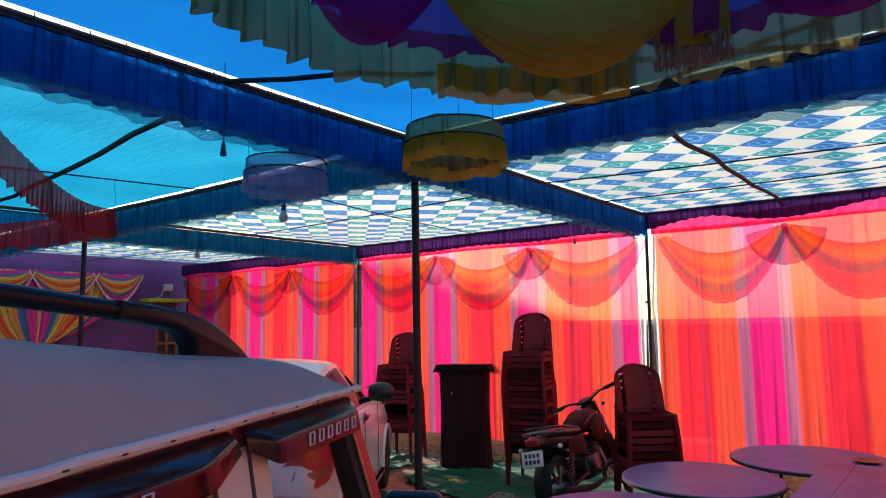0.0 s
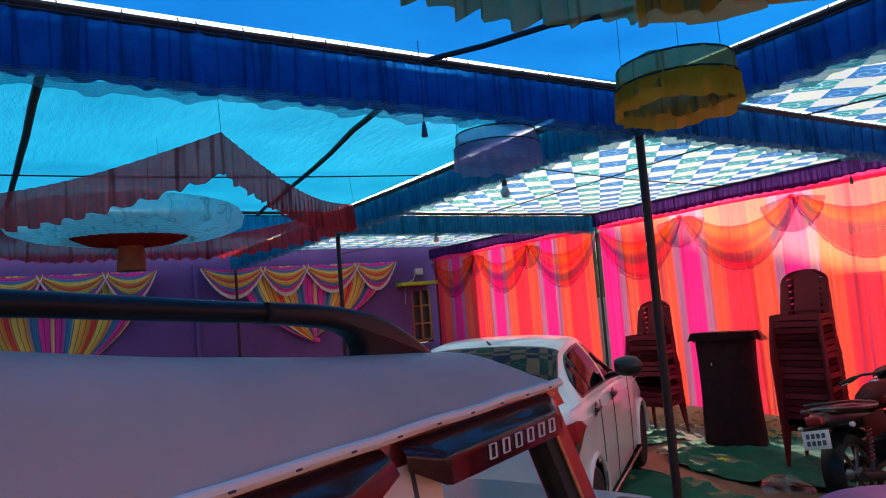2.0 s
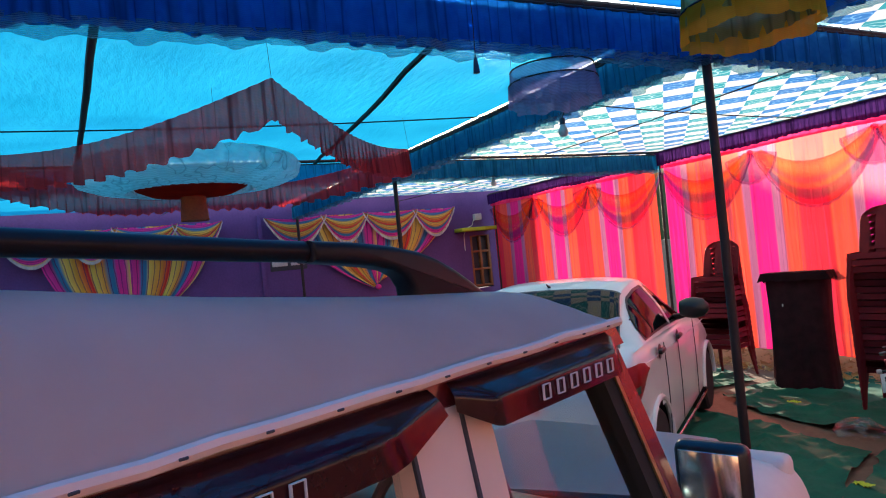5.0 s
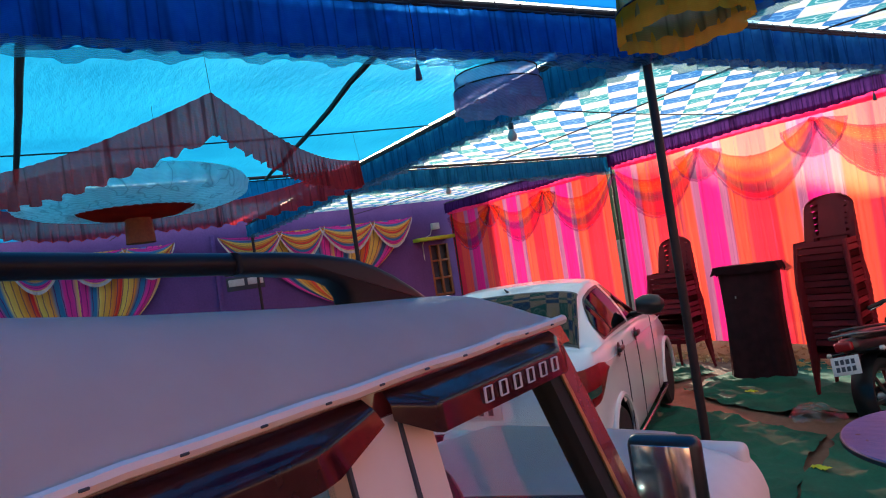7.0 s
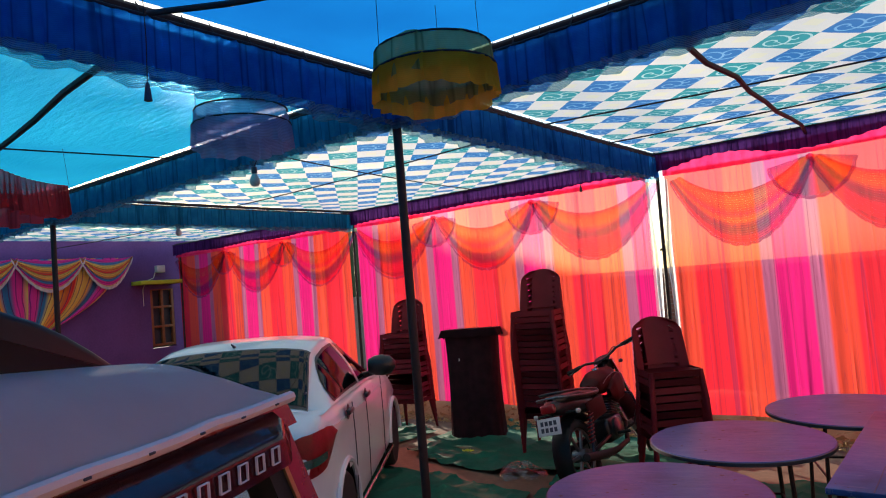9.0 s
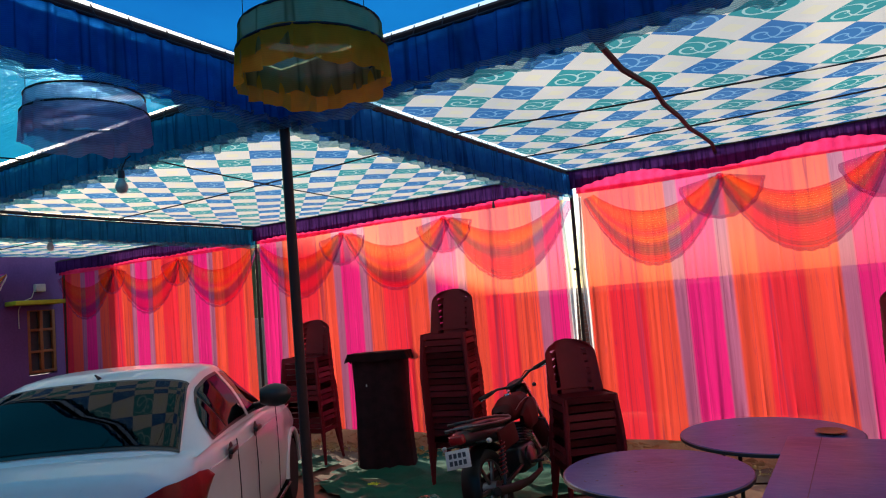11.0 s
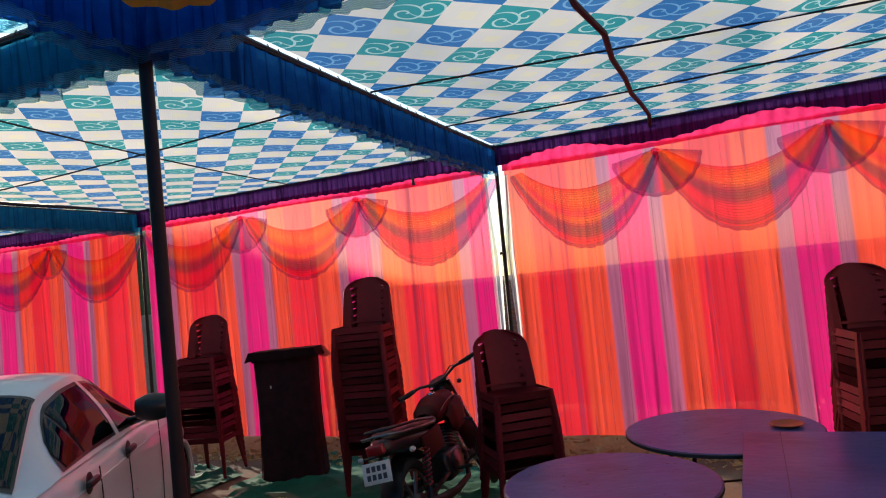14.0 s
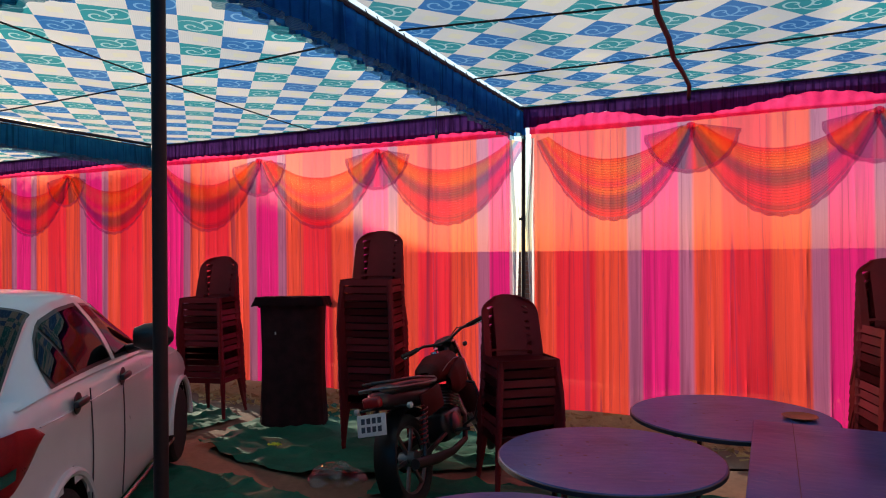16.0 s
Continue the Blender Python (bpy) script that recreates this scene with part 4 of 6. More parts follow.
        tl = part("tail_lamp", surf(lamp, 24, 10), M_LAMPRED, car, "red wrap-round tail lamp")
        def lens(u, v, sg=sg):
            p = lamp(0.15 + 0.55 * u, 0.55 + 0.2 * v)
            return (p[0] - 0.006, p[1] + sg * 0.006, p[2])
        part("clear_lens", surf(lens, 10, 4), M_CHROME, tl)
        for hx in (0.81, 1.50):
            hd = part("door_handle", box(0.15, 0.03, 0.035, (hx, sg * 0.862, 0.968), 0.012), M_BLACKPLASTIC, car, "dark door handle")
            part("handle_recess", lathe([(0.052, 0.0), (0.05, 0.003), (0.04, 0.004)], 16, None, pose(hx - 0.01, sg * 0.846, 0.966, 90, 0, 0)), M_BLACKPLASTIC, hd)
        for sx in (0.98, 1.49, 2.28):
            pts = [(sx + 0.05 * math.sin(k * 0.5), sg * (sedan_at(sx, 1) * 0.999 + 0.0045), 0.30 + 0.70 * k / 6) for k in range(7)]
            part("door_seam", tube(pts, 0.0035, 5), M_DARKMARK, car)
        crease = [(0.45 + 2.5 * k / 14, sg * (sedan_at(0.45 + 2.5 * k / 14, 1) * 1.004), 0.945 - 0.035 * k / 14) for k in range(15)]
        part("side_crease", tube(crease, 0.004, 5), M_WHITECAR, car)
        part("sill_strip", tube([(1.05, sg * 0.835, 0.255), (2.0, sg * 0.84, 0.25), (2.8, sg * 0.835, 0.255)], 0.012, 8), M_CHROME, car, "bright sill strip")
        mr = part("wing_mirror", lathe([(0.005, -0.13), (0.06, -0.12), (0.085, -0.06), (0.09, 0.0), (0.075, 0.07), (0.03, 0.11), (0.005, 0.115)], 20, None,
                  pose(1.74, sg * 0.96, 1.155, 90, 0, 0) @ Matrix.Diagonal((0.75, 0.95, 0.95, 1))), M_BLACKPLASTIC, car, "black wing mirror")
        part("mirror_arm", tube([(1.80, sg * 0.78, 1.075), (1.76, sg * 0.88, 1.10)], [0.03, 0.022], 10), M_BLACKPLASTIC, mr)
        for wx in (0.72, 3.10):
            wheel(car, wx, sg * 0.735, 0.295, 0.18, sg)
    part("boot_seam", tube([(0.33, -0.70, 1.0), (0.20, -0.69, 1.0), (0.07, -0.66, 0.93), (0.025, -0.62, 0.78)], 0.004, 5), M_DARKMARK, car)
    pl = part("number_plate", box(0.012, 0.46, 0.12, (0.012, 0, 0.77), 0.004), M_LETTER, car, "white plate with dark bars")
    for k in range(6):
        part("plate_bar", box(0.004, 0.032, 0.055, (0.003, 0.17 - 0.066 * k, 0.77)), M_DARKMARK, pl)
    part("garnish", box(0.02, 0.70, 0.035, (0.018, 0, 0.865), 0.008), M_CHROME, car)
    part("roof_antenna", tube([(1.06, 0, 1.435), (1.00, 0, 1.465)], [0.012, 0.005], 8), M_BLACKPLASTIC, car)
    car.matrix_basis = Matrix.Translation((-1.30, -0.72, 0.0)) @ Euler((0, 0, math.atan2(0.82, -0.57))).to_matrix().to_4x4() @ Matrix.Scale(1.035, 4)
    return car


sedan()


# boxy white utility vehicle beside the camera
SUV_RIDGE = [(-2.75, 1.885), (-1.5, 1.872), (-1.2, 1.862), (-0.93, 1.834), (-0.745, 1.808), (-0.46, 1.775), (-0.165, 1.750), (-0.03, 1.738)]


def suv_roof(x, y):
    """Raised shoulders under the rails, dished between them towards the windscreen."""
    a = abs(y)
    top = curve(x, SUV_RIDGE)
    if a > 0.52:
        z = 1.678 + (top - 1.678) * math.sin(min(1.0, max(0.0, (0.715 - a) / 0.195)) * math.pi / 2) ** 0.95
    else:
        z = top - 0.045 * min(1.0, max(0.0, (x + 1.3) / 1.0)) * (1 - (a / 0.52) ** 2)
    if x > -0.12:
        z -= 0.028 * ((x + 0.12) / 0.09) ** 2 * (0.25 + 0.75 * min(1.0, (0.715 - a) / 0.12))
    return z


def suv():
    car = thing("utility_vehicle", "boxy dusty white utility vehicle with a black roof rail", "car")
    def panel(name, pts, thick, mat_, parent=None, label="", n=(0, -1, 0)):
        """A flat plate from corner points with a thickness towards -n."""
        bm = bmesh.new()
        a = [bm.verts.new(p) for p in pts]
        nv = Vector(n) * thick
        b = [bm.verts.new(Vector(p) - nv) for p in pts]
        bm.faces.new(a)
        bm.faces.new(b[::-1])
        for i in range(len(pts)):
            k = (i + 1) % len(pts)
            bm.faces.new((a[k], a[i], b[i], b[k]))
        bmesh.ops.recalc_face_normals(bm, faces=bm.faces)
        return part(name, bm, mat_, parent or car, label, False)
    # roof with a rounded, dented edge
    bm = bmesh.new()
    def roof(u, v):
        x, y = -2.75 + 2.72 * u, -0.715 + 1.43 * v
        z = suv_roof(x, y) + 0.003 * wob(x * 3, y * 3, 0)
        return (x, y, z)
    skin(bm, roof, 80, 72)
    bmesh.ops.solidify(bm, geom=bm.faces[:], thickness=0.02)
    part("roof", bm, M_DUSTYWHITE, car, "dusty white roof skin")
    for sg in (-1, 1):
        part("drip_rail", tube([(-2.74 + 2.71 * k / 40, sg * (0.720 + 0.003 * wob(k, 2, sg)), 1.675 + 0.004 * wob(k * 0.9, sg, 1)) for k in range(41)], 0.0085, 8), M_DUSTYWHITE, car)
        scr = bmesh.new()
        for k in range(26):
            x = -2.2 + 2.2 * k / 25 + 0.03 * wob(k, 1, 1)
            box(0.009 + 0.008 * wob(k, 3, 0), 0.0025, 0.003, (x, sg * 0.7292, 1.674 + 0.004 * wob(k, 5, 5)), 0.001, None, scr)
        tagged(part("rust_chips", scr, M_DARKMARK, car, "dark chips along the drip rail"), kind="stuff")
        lean = 0.10
        def side(x, z):
            f = (1.67 - z) / 0.55
            return (x, sg * (0.705 + lean * f * 0.9), z)
        nn = (0, sg, 0)
        # window frames: header, pillars, belt
        panel("window_header", [side(-2.70, 1.668), side(-0.02, 1.668), side(0.0, 1.630), side(-2.70, 1.630)], 0.04, M_MAROONPAINT, None, "maroon painted window header", nn)
        panel("front_pillar", [side(-0.075, 1.632), side(-0.03, 1.632), side(0.155, 1.12), side(0.10, 1.12)], 0.05, M_MAROONPAINT, None, "", nn)
        panel("window_seal", [side(-0.125, 1.634), side(-0.078, 1.634), side(0.097, 1.12), side(0.040, 1.12)], 0.045, M_RUBBER, None, "black rubber window seal", nn)
        panel("seal_strip", [side(-0.092, 1.634), side(-0.082, 1.634), side(0.093, 1.12), side(0.080, 1.12)], 0.004, M_BRASS, None, "dull brass strip in the seal", nn).location = (0, sg * 0.006, 0)
        panel("middle_pillar", [side(-0.585, 1.632), side(-0.435, 1.632), side(-0.42, 1.12), side(-0.60, 1.12)], 0.05, M_DUSTYWHITE, None, "", nn)
        panel("rear_pillar", [side(-1.72, 1.637), side(-1.58, 1.637), side(-1.58, 1.12), side(-1.72, 1.12)], 0.05, M_DUSTYWHITE, None, "", nn)
        panel("tail_pillar", [side(-2.72, 1.637), side(-2.55, 1.637), side(-2.55, 1.12), side(-2.72, 1.12)], 0.05, M_DUSTYWHITE, None, "", nn)
        for a, b, c, d, nm in ((-0.42, -0.12, 0.045, -0.405, "front_window"), (-1.575, -0.60, -0.615, -1.575, "rear_window"), (-2.545, -1.73, -1.73, -2.545, "quarter_window")):
            g = panel(nm, [side(a, 1.632), side(b, 1.632), side(c, 1.125), side(d, 1.125)], 0.004, M_GLASS, None, "", nn)
            g.location = (0, -sg * 0.02, 0)
            g.visible_shadow = False
        for sx in (-0.492, -0.592, -1.575):
            part("pillar_seam", tube([side(sx, 1.63), (sx, sg * 0.752, 1.4), (sx, sg * 0.803, 1.13)], 0.004, 5), M_DARKMARK, car)
        # wind deflectors: bulged strips over the windows
        for x0, x1, mat_, nm, lab in ((-0.515, -0.075, M_VISOR, "front_visor", "glossy dark maroon wind deflector with white marks"), (-1.57, -0.552, M_VISOR, "rear_visor", "glossy dark wind deflector")):
            def vis(u, v, x0=x0, x1=x1):
                end = min(1.0, min(u, 1 - u) * 9)
                bul = (0.036 * min(1.0, v * 2.6) - 0.006 * max(0.0, v - 0.5)) * (0.25 + 0.75 * end)
                z = 1.662 - 0.066 * v * (0.55 + 0.45 * end)
                x = x0 + (x1 - x0) * u + 0.02 * v * u
                return (x, sg * (0.712 + 0.09 * (1.67 - z) / 0.55 + bul), z)
            bm = bmesh.new()
            skin(bm, vis, 40, 12)
            bmesh.ops.solidify(bm, geom=bm.faces[:], thickness=0.004)
            vo = part(nm, bm, mat_, car, lab)
            # plain bars in place of the maker's word
            cnt, xa, xb = (6, -0.375, -0.145) if "front" in nm else (6, -1.00, -0.78)
            w = (xb - xa) / cnt
            for k in range(cnt):
                p = Vector(vis((xa + w * (k + 0.5) - x0) / (x1 - x0), 0.66))
                bm = bmesh.new()
                for dx, dz, bx, bz in ((-0.22, 0, 0.0022, 0.022), (0.24, 0, 0.0014, 0.022), (0.01, 0.0105, w * 0.42, 0.0012), (0.01, -0.0105, w * 0.42, 0.0012)):
                    box(bx, 0.003, bz, (p.x + dx * w, p.y + sg * 0.0035, p.z + dz), 0, None, bm)
                part("white_mark", bm, M_LETTER, vo)
        # body side
        bm = bmesh.new()
        prof = [(0.805, 1.125), (0.835, 1.09), (0.85, 0.98), (0.845, 0.80), (0.835, 0.79), (0.845, 0.60), (0.83, 0.42), (0.78, 0.36)]
        skin(bm, lambda u, v, sg=sg: (-2.74 + 3.0 * u, sg * curve(v * 7, [(i, p[0]) for i, p in enumerate(prof)]), curve(v * 7, [(i, p[1]) for i, p in enumerate(prof)])), 40, 14)
        cut = [f for f in bm.faces if (f.calc_center_median().x + 2.0) ** 2 + (f.calc_center_median().z - 0.36) ** 2 < 0.42 ** 2]
        bmesh.ops.delete(bm, geom=cut, context="FACES")
        part("body_side", bm, M_DUSTYWHITE, car)
        # front wing
        bm = bmesh.new()
        skin(bm, lambda u, v, sg=sg: (0.22 + 1.10 * u, sg * (1 - 0.13 * u) * curve(v, [(0, 0.58), (0.25, 0.68), (0.4, 0.75), (0.55, 0.79), (1, 0.79)]),
                                      curve(v, [(0, 1.085), (0.25, 1.07), (0.4, 1.03), (0.55, 0.95), (1, 0.40)]) - 0.06 * u ** 2), 30, 16)
        cut = [f for f in bm.faces if (f.calc_center_median().x - 0.80) ** 2 + (f.calc_center_median().z - 0.36) ** 2 < 0.41 ** 2]
        bmesh.ops.delete(bm, geom=cut, context="FACES")
        part("front_wing", bm, M_DUSTYWHITE, car)
        part("headlamp", box(0.03, 0.20, 0.18, (1.325, sg * 0.56, 0.86), 0.02), M_CHROME, car)
        for wx in (-2.0, 0.80):
            wheel(car, wx, sg * 0.70, 0.345, 0.20, sg)
        part("door_mirror_arm", tube([(0.14, sg * 0.775, 1.16), (0.19, sg * 0.78, 1.18), (0.215, sg * 0.775, 1.22)], 0.011, 8), M_BLACKPLASTIC, car)
        mr = part("door_mirror", box(0.05, 0.150, 0.215, (0.215, sg * 0.775, 1.285), 0.02, None, None, 3), M_BLACKPLASTIC, car, "black door mirror")
        part("mirror_glass", box(0.004, 0.122, 0.185, (0.1885, sg * 0.775, 1.285), 0.0015), M_MIRROR, mr)
    # roof rail with a curved front foot
    for sg in (-1,):
        y = sg * 0.505
        pts = [(-0.42, y, 1.838), (-0.52, y, 1.848), (-0.66, y, 1.859), (-0.85, y, 1.876), (-1.2, y, 1.905), (-1.9, y, 1.935), (-2.25, y, 1.935), (-2.4, y, 1.91), (-2.48, y, 1.86)]
        bm = tube(pts, [0.0155, 0.0155, 0.0155, 0.0155, 0.016, 0.017, 0.018, 0.022, 0.026], 14)
        part("roof_rail", bm, M_RAIL, car, "black tubular roof rail")
        foot = poly([(-0.56, 1.866), (-0.47, 1.859), (-0.40, 1.850), (-0.34, 1.838), (-0.295, 1.823), (-0.25, 1.802), (-0.205, 1.776), (-0.168, 1.752), (-0.165, 1.738),
                     (-0.372, 1.742), (-0.360, 1.760), (-0.362, 1.780), (-0.376, 1.799), (-0.40, 1.811), (-0.44, 1.820), (-0.50, 1.828), (-0.56, 1.835)], 0.05, None, pose(0, y, 0))
        bmesh.ops.bevel(foot, geom=[e for e in foot.edges if abs(e.verts[0].co.y - e.verts[1].co.y) < 0.001], offset=0.011, segments=3, affect="EDGES", profile=0.5)
        part("rail_foot", foot, M_RAIL, car, "broad curved front foot of the rail")
        part("rail_foot", box(0.13, 0.06, 0.03, (-2.46, y, 1.868), 0.012), M_BLACKPLASTIC, car)
    # bonnet, windscreen, nose, tail
    bm = bmesh.new()
    skin(bm, lambda u, v: (0.20 + 1.08 * u, (-0.60 + 1.2 * v) * (1 - 0.10 * u), 1.105 - 0.05 * u ** 2 + 0.02 * (1 - abs(2 * v - 1) ** 4) - (0.03 if abs(2 * v - 1) > 0.8 else 0)), 24, 24)
    bmesh.ops.solidify(bm, geom=bm.faces[:], thickness=0.02)
    part("bonnet", bm, M_DUSTYWHITE, car)
    g = panel("windscreen", [(-0.01, -0.68, 1.635), (-0.01, 0.68, 1.635), (0.165, 0.76, 1.12), (0.165, -0.76, 1.12)], 0.005, M_GLASS, None, "", (0.95, 0, 0.3))
    g.visible_shadow = False
    part("cowl", box(0.14, 1.5, 0.05, (0.19, 0, 1.10), 0.015), M_BLACKPLASTIC, car)
    part("wiper", tube([(0.19, -0.05, 1.19), (0.165, -0.35, 1.235), (0.145, -0.62, 1.27)], 0.011, 6), M_BLACKPLASTIC, car)
    part("header_panel", box(0.05, 1.36, 0.04, (-0.035, 0, 1.655), 0.012), M_DUSTYWHITE, car)
    part("nose", box(0.10, 1.30, 0.38, (1.27, 0, 0.85), 0.03, None, None, 3), M_DUSTYWHITE, car)
    part("bumper", box(0.16, 1.66, 0.22, (1.36, 0, 0.54), 0.05, None, None, 3), M_BLACKPLASTIC, car)
    gr = part("grille", box(0.02, 0.95, 0.24, (1.325, 0, 0.86), 0.01), M_BLACKPLASTIC, car)
    for k in range(6):
        part("grille_slat", box(0.02, 0.03, 0.22, (1.338, -0.38 + 0.152 * k, 0.86), 0.005), M_CHROME, gr)
    part("tailgate", box(0.05, 1.46, 1.20, (-2.74, 0, 1.06), 0.02), M_DUSTYWHITE, car)
    part("floor_pan", box(3.9, 1.5, 0.06, (-0.75, 0, 0.45), 0.02), M_BLACKPLASTIC, car)
    # cabin
    part("dashboard", box(0.26, 1.42, 0.36, (-0.045, 0, 1.11), 0.06, None, None, 3), M_BLACKPLASTIC, car)
    sw = bmesh.new()
    m = pose(-0.20, -0.36, 1.27, 0, -62, 0)
    ring = [m @ Vector((0.185 * math.cos(2 * math.pi * k / 28), 0.185 * math.sin(2 * math.pi * k / 28), 0)) for k in range(29)]
    tube(ring, 0.014, 8, sw, False)
    for a in (90, 210, 330):
        tube([m @ Vector((0, 0, -0.02)), m @ Vector((0.18 * math.cos(radians(a)), 0.18 * math.sin(radians(a)), 0))], 0.014, 6, sw)
    tube([m @ Vector((0, 0, 0)), (-0.05, -0.36, 1.1)], 0.025, 8, sw)
    part("steering_wheel", sw, M_BLACKPLASTIC, car)
    for sy in (-0.36, 0.36):
        st = part("seat", box(0.50, 0.50, 0.16, (-0.42, sy, 0.72), 0.05, None, None, 3), M_SEAT, car)
        part("seat_back", box(0.14, 0.48, 0.58, (0, 0, 0.29), 0.05, pose(-0.66, sy, 0.76, 0, -14, 0), None, 3), M_SEAT, st)
        part("headrest", box(0.10, 0.28, 0.17, (-0.83, sy, 1.42), 0.04, None, None, 3), M_SEAT, st)
    rb = part("rear_bench", box(0.50, 1.25, 0.16, (-1.35, 0, 0.74), 0.05, None, None, 3), M_SEAT, car)
    part("bench_back", box(0.14, 1.25, 0.58, (0, 0, 0.29), 0.05, pose(-1.60, 0, 0.78, 0, -12, 0), None, 3), M_SEAT, rb)
    car.matrix_basis = Matrix.Translation((0.923, -2.41, 0.0)) @ Euler((0, 0, math.atan2(0.92, -0.39))).to_matrix().to_4x4()
    return car


suv()
# ---------- chairs ----------
def plastic_chair():
    ch = thing("plastic_chair", "maroon moulded plastic chair in a stack", "chair", "stacked plastic chairs")
    # x to the sitter's side, front towards -y
    def seat(u, v):
        x, y = (u - 0.5) * (0.44 - 0.05 * v), -0.21 + 0.40 * v
        return (x, y, 0.43 - 0.025 * math.sin(math.pi * u) * math.sin(math.pi * v) - 0.02 * v)
    bm = bmesh.new()
    skin(bm, seat, 10, 10)
    bmesh.ops.solidify(bm, geom=bm.faces[:], thickness=0.006)
    part("seat", bm, M_MAROON, ch)
    ap = bmesh.new()
    def apron(u, v):
        # skirt round the front and both sides
        t = u * 3
        if t < 1:
            p = Vector((-0.222, 0.17 - 0.38 * t, 0))
        elif t < 2:
            p = Vector((-0.222 + 0.444 * (t - 1), -0.218, 0))
        else:
            p = Vector((0.222, -0.21 + 0.38 * (t - 2), 0))
        d = 0.060 - 0.010 * min(1.0, 3.0 * math.sin(math.pi * (t % 1.0)))
        return (p.x * (1 + 0.03 * v), p.y - 0.006 * v, 0.432 - d * v)
    skin(ap, apron, 30, 3)
    bmesh.ops.solidify(ap, geom=ap.faces[:], thickness=0.004)
    part("apron", ap, M_MAROON, ch)
    def back(u, v):
        a = (u - 0.5) * 2
        half = 0.226 * (1 - 0.05 * v) * (1 - max(0.0, (v - 0.70) / 0.30) ** 2.6 * 0.40)
        z = 0.40 + 0.46 * v - 0.035 * max(0, v - 0.7) / 0.3 * a * a
        y = 0.175 + 0.13 * v ** 1.2 - 0.085 * a * a
        return (a * half, y, z)
    bk = bmesh.new()
    nu, nv = 28, 28
    skin(bk, back, nu, nv)
    cut = []
    for f in bk.faces:
        c = f.calc_center_median()
        v = (c.z - 0.40) / 0.46
        if v < 0.12 and abs(c.x) < 0.16:
            cut.append(f)
        # tall openings near both edges, with a few cross bars
        if 0.16 < v < 0.80 and (-0.160 < c.x < -0.110 or (0.125 < c.x < 0.155 and (v * 8.5) % 1.0 > 0.62)):
            cut.append(f)
    bmesh.ops.delete(bk, geom=cut, context="FACES")
    bmesh.ops.solidify(bk, geom=bk.faces[:], thickness=0.009)
    part("backrest", bk, M_MAROON, ch)
    for sx in (-1, 1):
        fl = tube([(sx * 0.205, -0.195, 0.425), (sx * 0.225, -0.225, 0.2), (sx * 0.235, -0.24, 0.004)], [0.026, 0.022, 0.017], 8)
        part("leg", fl, M_MAROON, ch)
        bl = tube([(sx * 0.18, 0.17, 0.44), (sx * 0.205, 0.215, 0.2), (sx * 0.225, 0.26, 0.004)], [0.026, 0.022, 0.017], 8)
        part("leg", bl, M_MAROON, ch)
    return ch


first = plastic_chair()
used = False
for cx, cy, fx, fy, count, pitch in ((-3.34, 3.74, 0.25, -0.97, 14, 0.0645), (-1.14, 3.42, 0.22, -0.97, 18, 0.0625), (0.325, 2.92, 0.62, -0.78, 9, 0.067), (2.75, 3.42, 0.25, -0.97, 14, 0.061)):
    yaw = math.degrees(math.atan2(fy, fx)) + 90
    for k in range(count):
        m = pose(cx, cy, 0, 0, 0, yaw) @ pose(0.004 * wob(k, cx, 0), -0.006 * k + 0.004 * wob(k, cy, 2), pitch * k - 0.012, 0, 0, 0.8 * wob(k * 1.7, cx, 5))
        if not used:
            first.matrix_basis = m
            used = True
        else:
            copy_thing(first, m)

# ---------- tables ----------
def round_table(x, y, r, z, label, plate=False):
    t = thing("round_table", label, "table", "round tables", pose(x, y, 0, 0, 0, 20))
    part("tabletop", lathe([(0.01, z - 0.028), (r - 0.01, z - 0.028), (r, z - 0.022), (r, z - 0.005), (r - 0.006, z), (r * 0.5, z + 0.0008), (0.01, z + 0.001)], 72), M_TABLE, t)
    part("edge_band", lathe([(r + 0.0005, z - 0.026), (r + 0.004, z - 0.024), (r + 0.004, z - 0.006), (r + 0.0005, z - 0.004)], 72), M_TABLEEDGE, t, "dark edge band")
    for k in range(4):
        a = radians(45 + 90 * k)
        c, s = math.cos(a), math.sin(a)
        part("leg", tube([(0.62 * r * c, 0.62 * r * s, z - 0.028), (0.70 * r * c, 0.70 * r * s, 0.0)], 0.013, 8), M_IRON, t)
    for k in range(4):
        a, b = radians(45 + 90 * k), radians(135 + 90 * k)
        part("brace", tube([(0.655 * r * math.cos(a), 0.655 * r * math.sin(a), 0.35), (0.655 * r * math.cos(b), 0.655 * r * math.sin(b), 0.35)], 0.008, 6), M_IRON, t)
    rnd = random.Random(int(x * 100))
    for k in range(9):
        a, q = rnd.uniform(0, 6.28), r * math.sqrt(rnd.uniform(0.05, 0.95)) * 0.95
        part("chip", lathe([(0.004, 0.0), (rnd.uniform(0.006, 0.013), 0.0006), (0.004, 0.001)], 8, None, pose(q * math.cos(a), q * math.sin(a), z + 0.0006)), M_TABLEEDGE, t, "dark chip in the top")
    return t


round_table(1.76, 2.50, 0.555, 0.75, "worn blue round folding table near the curtain")
round_table(1.265, 1.455, 0.515, 0.75, "worn blue round folding table with dark chips")
round_table(1.16, 0.33, 0.52, 0.75, "worn blue round folding table beside the tent pole")
plate_ = single("leaf_plate", lathe([(0.02, 0.0), (0.07, 0.004), (0.095, 0.016), (0.09, 0.018), (0.065, 0.008), (0.01, 0.006)], 24, None, pose(2.12, 2.55, 0.752)), M_WOOD, "brown leaf plate lying on a round table", "plate")
tb = thing("rectangular_table", "worn blue rectangular folding table", "table", "", pose(2.26, 1.48, 0, 0, 0, -1.5))
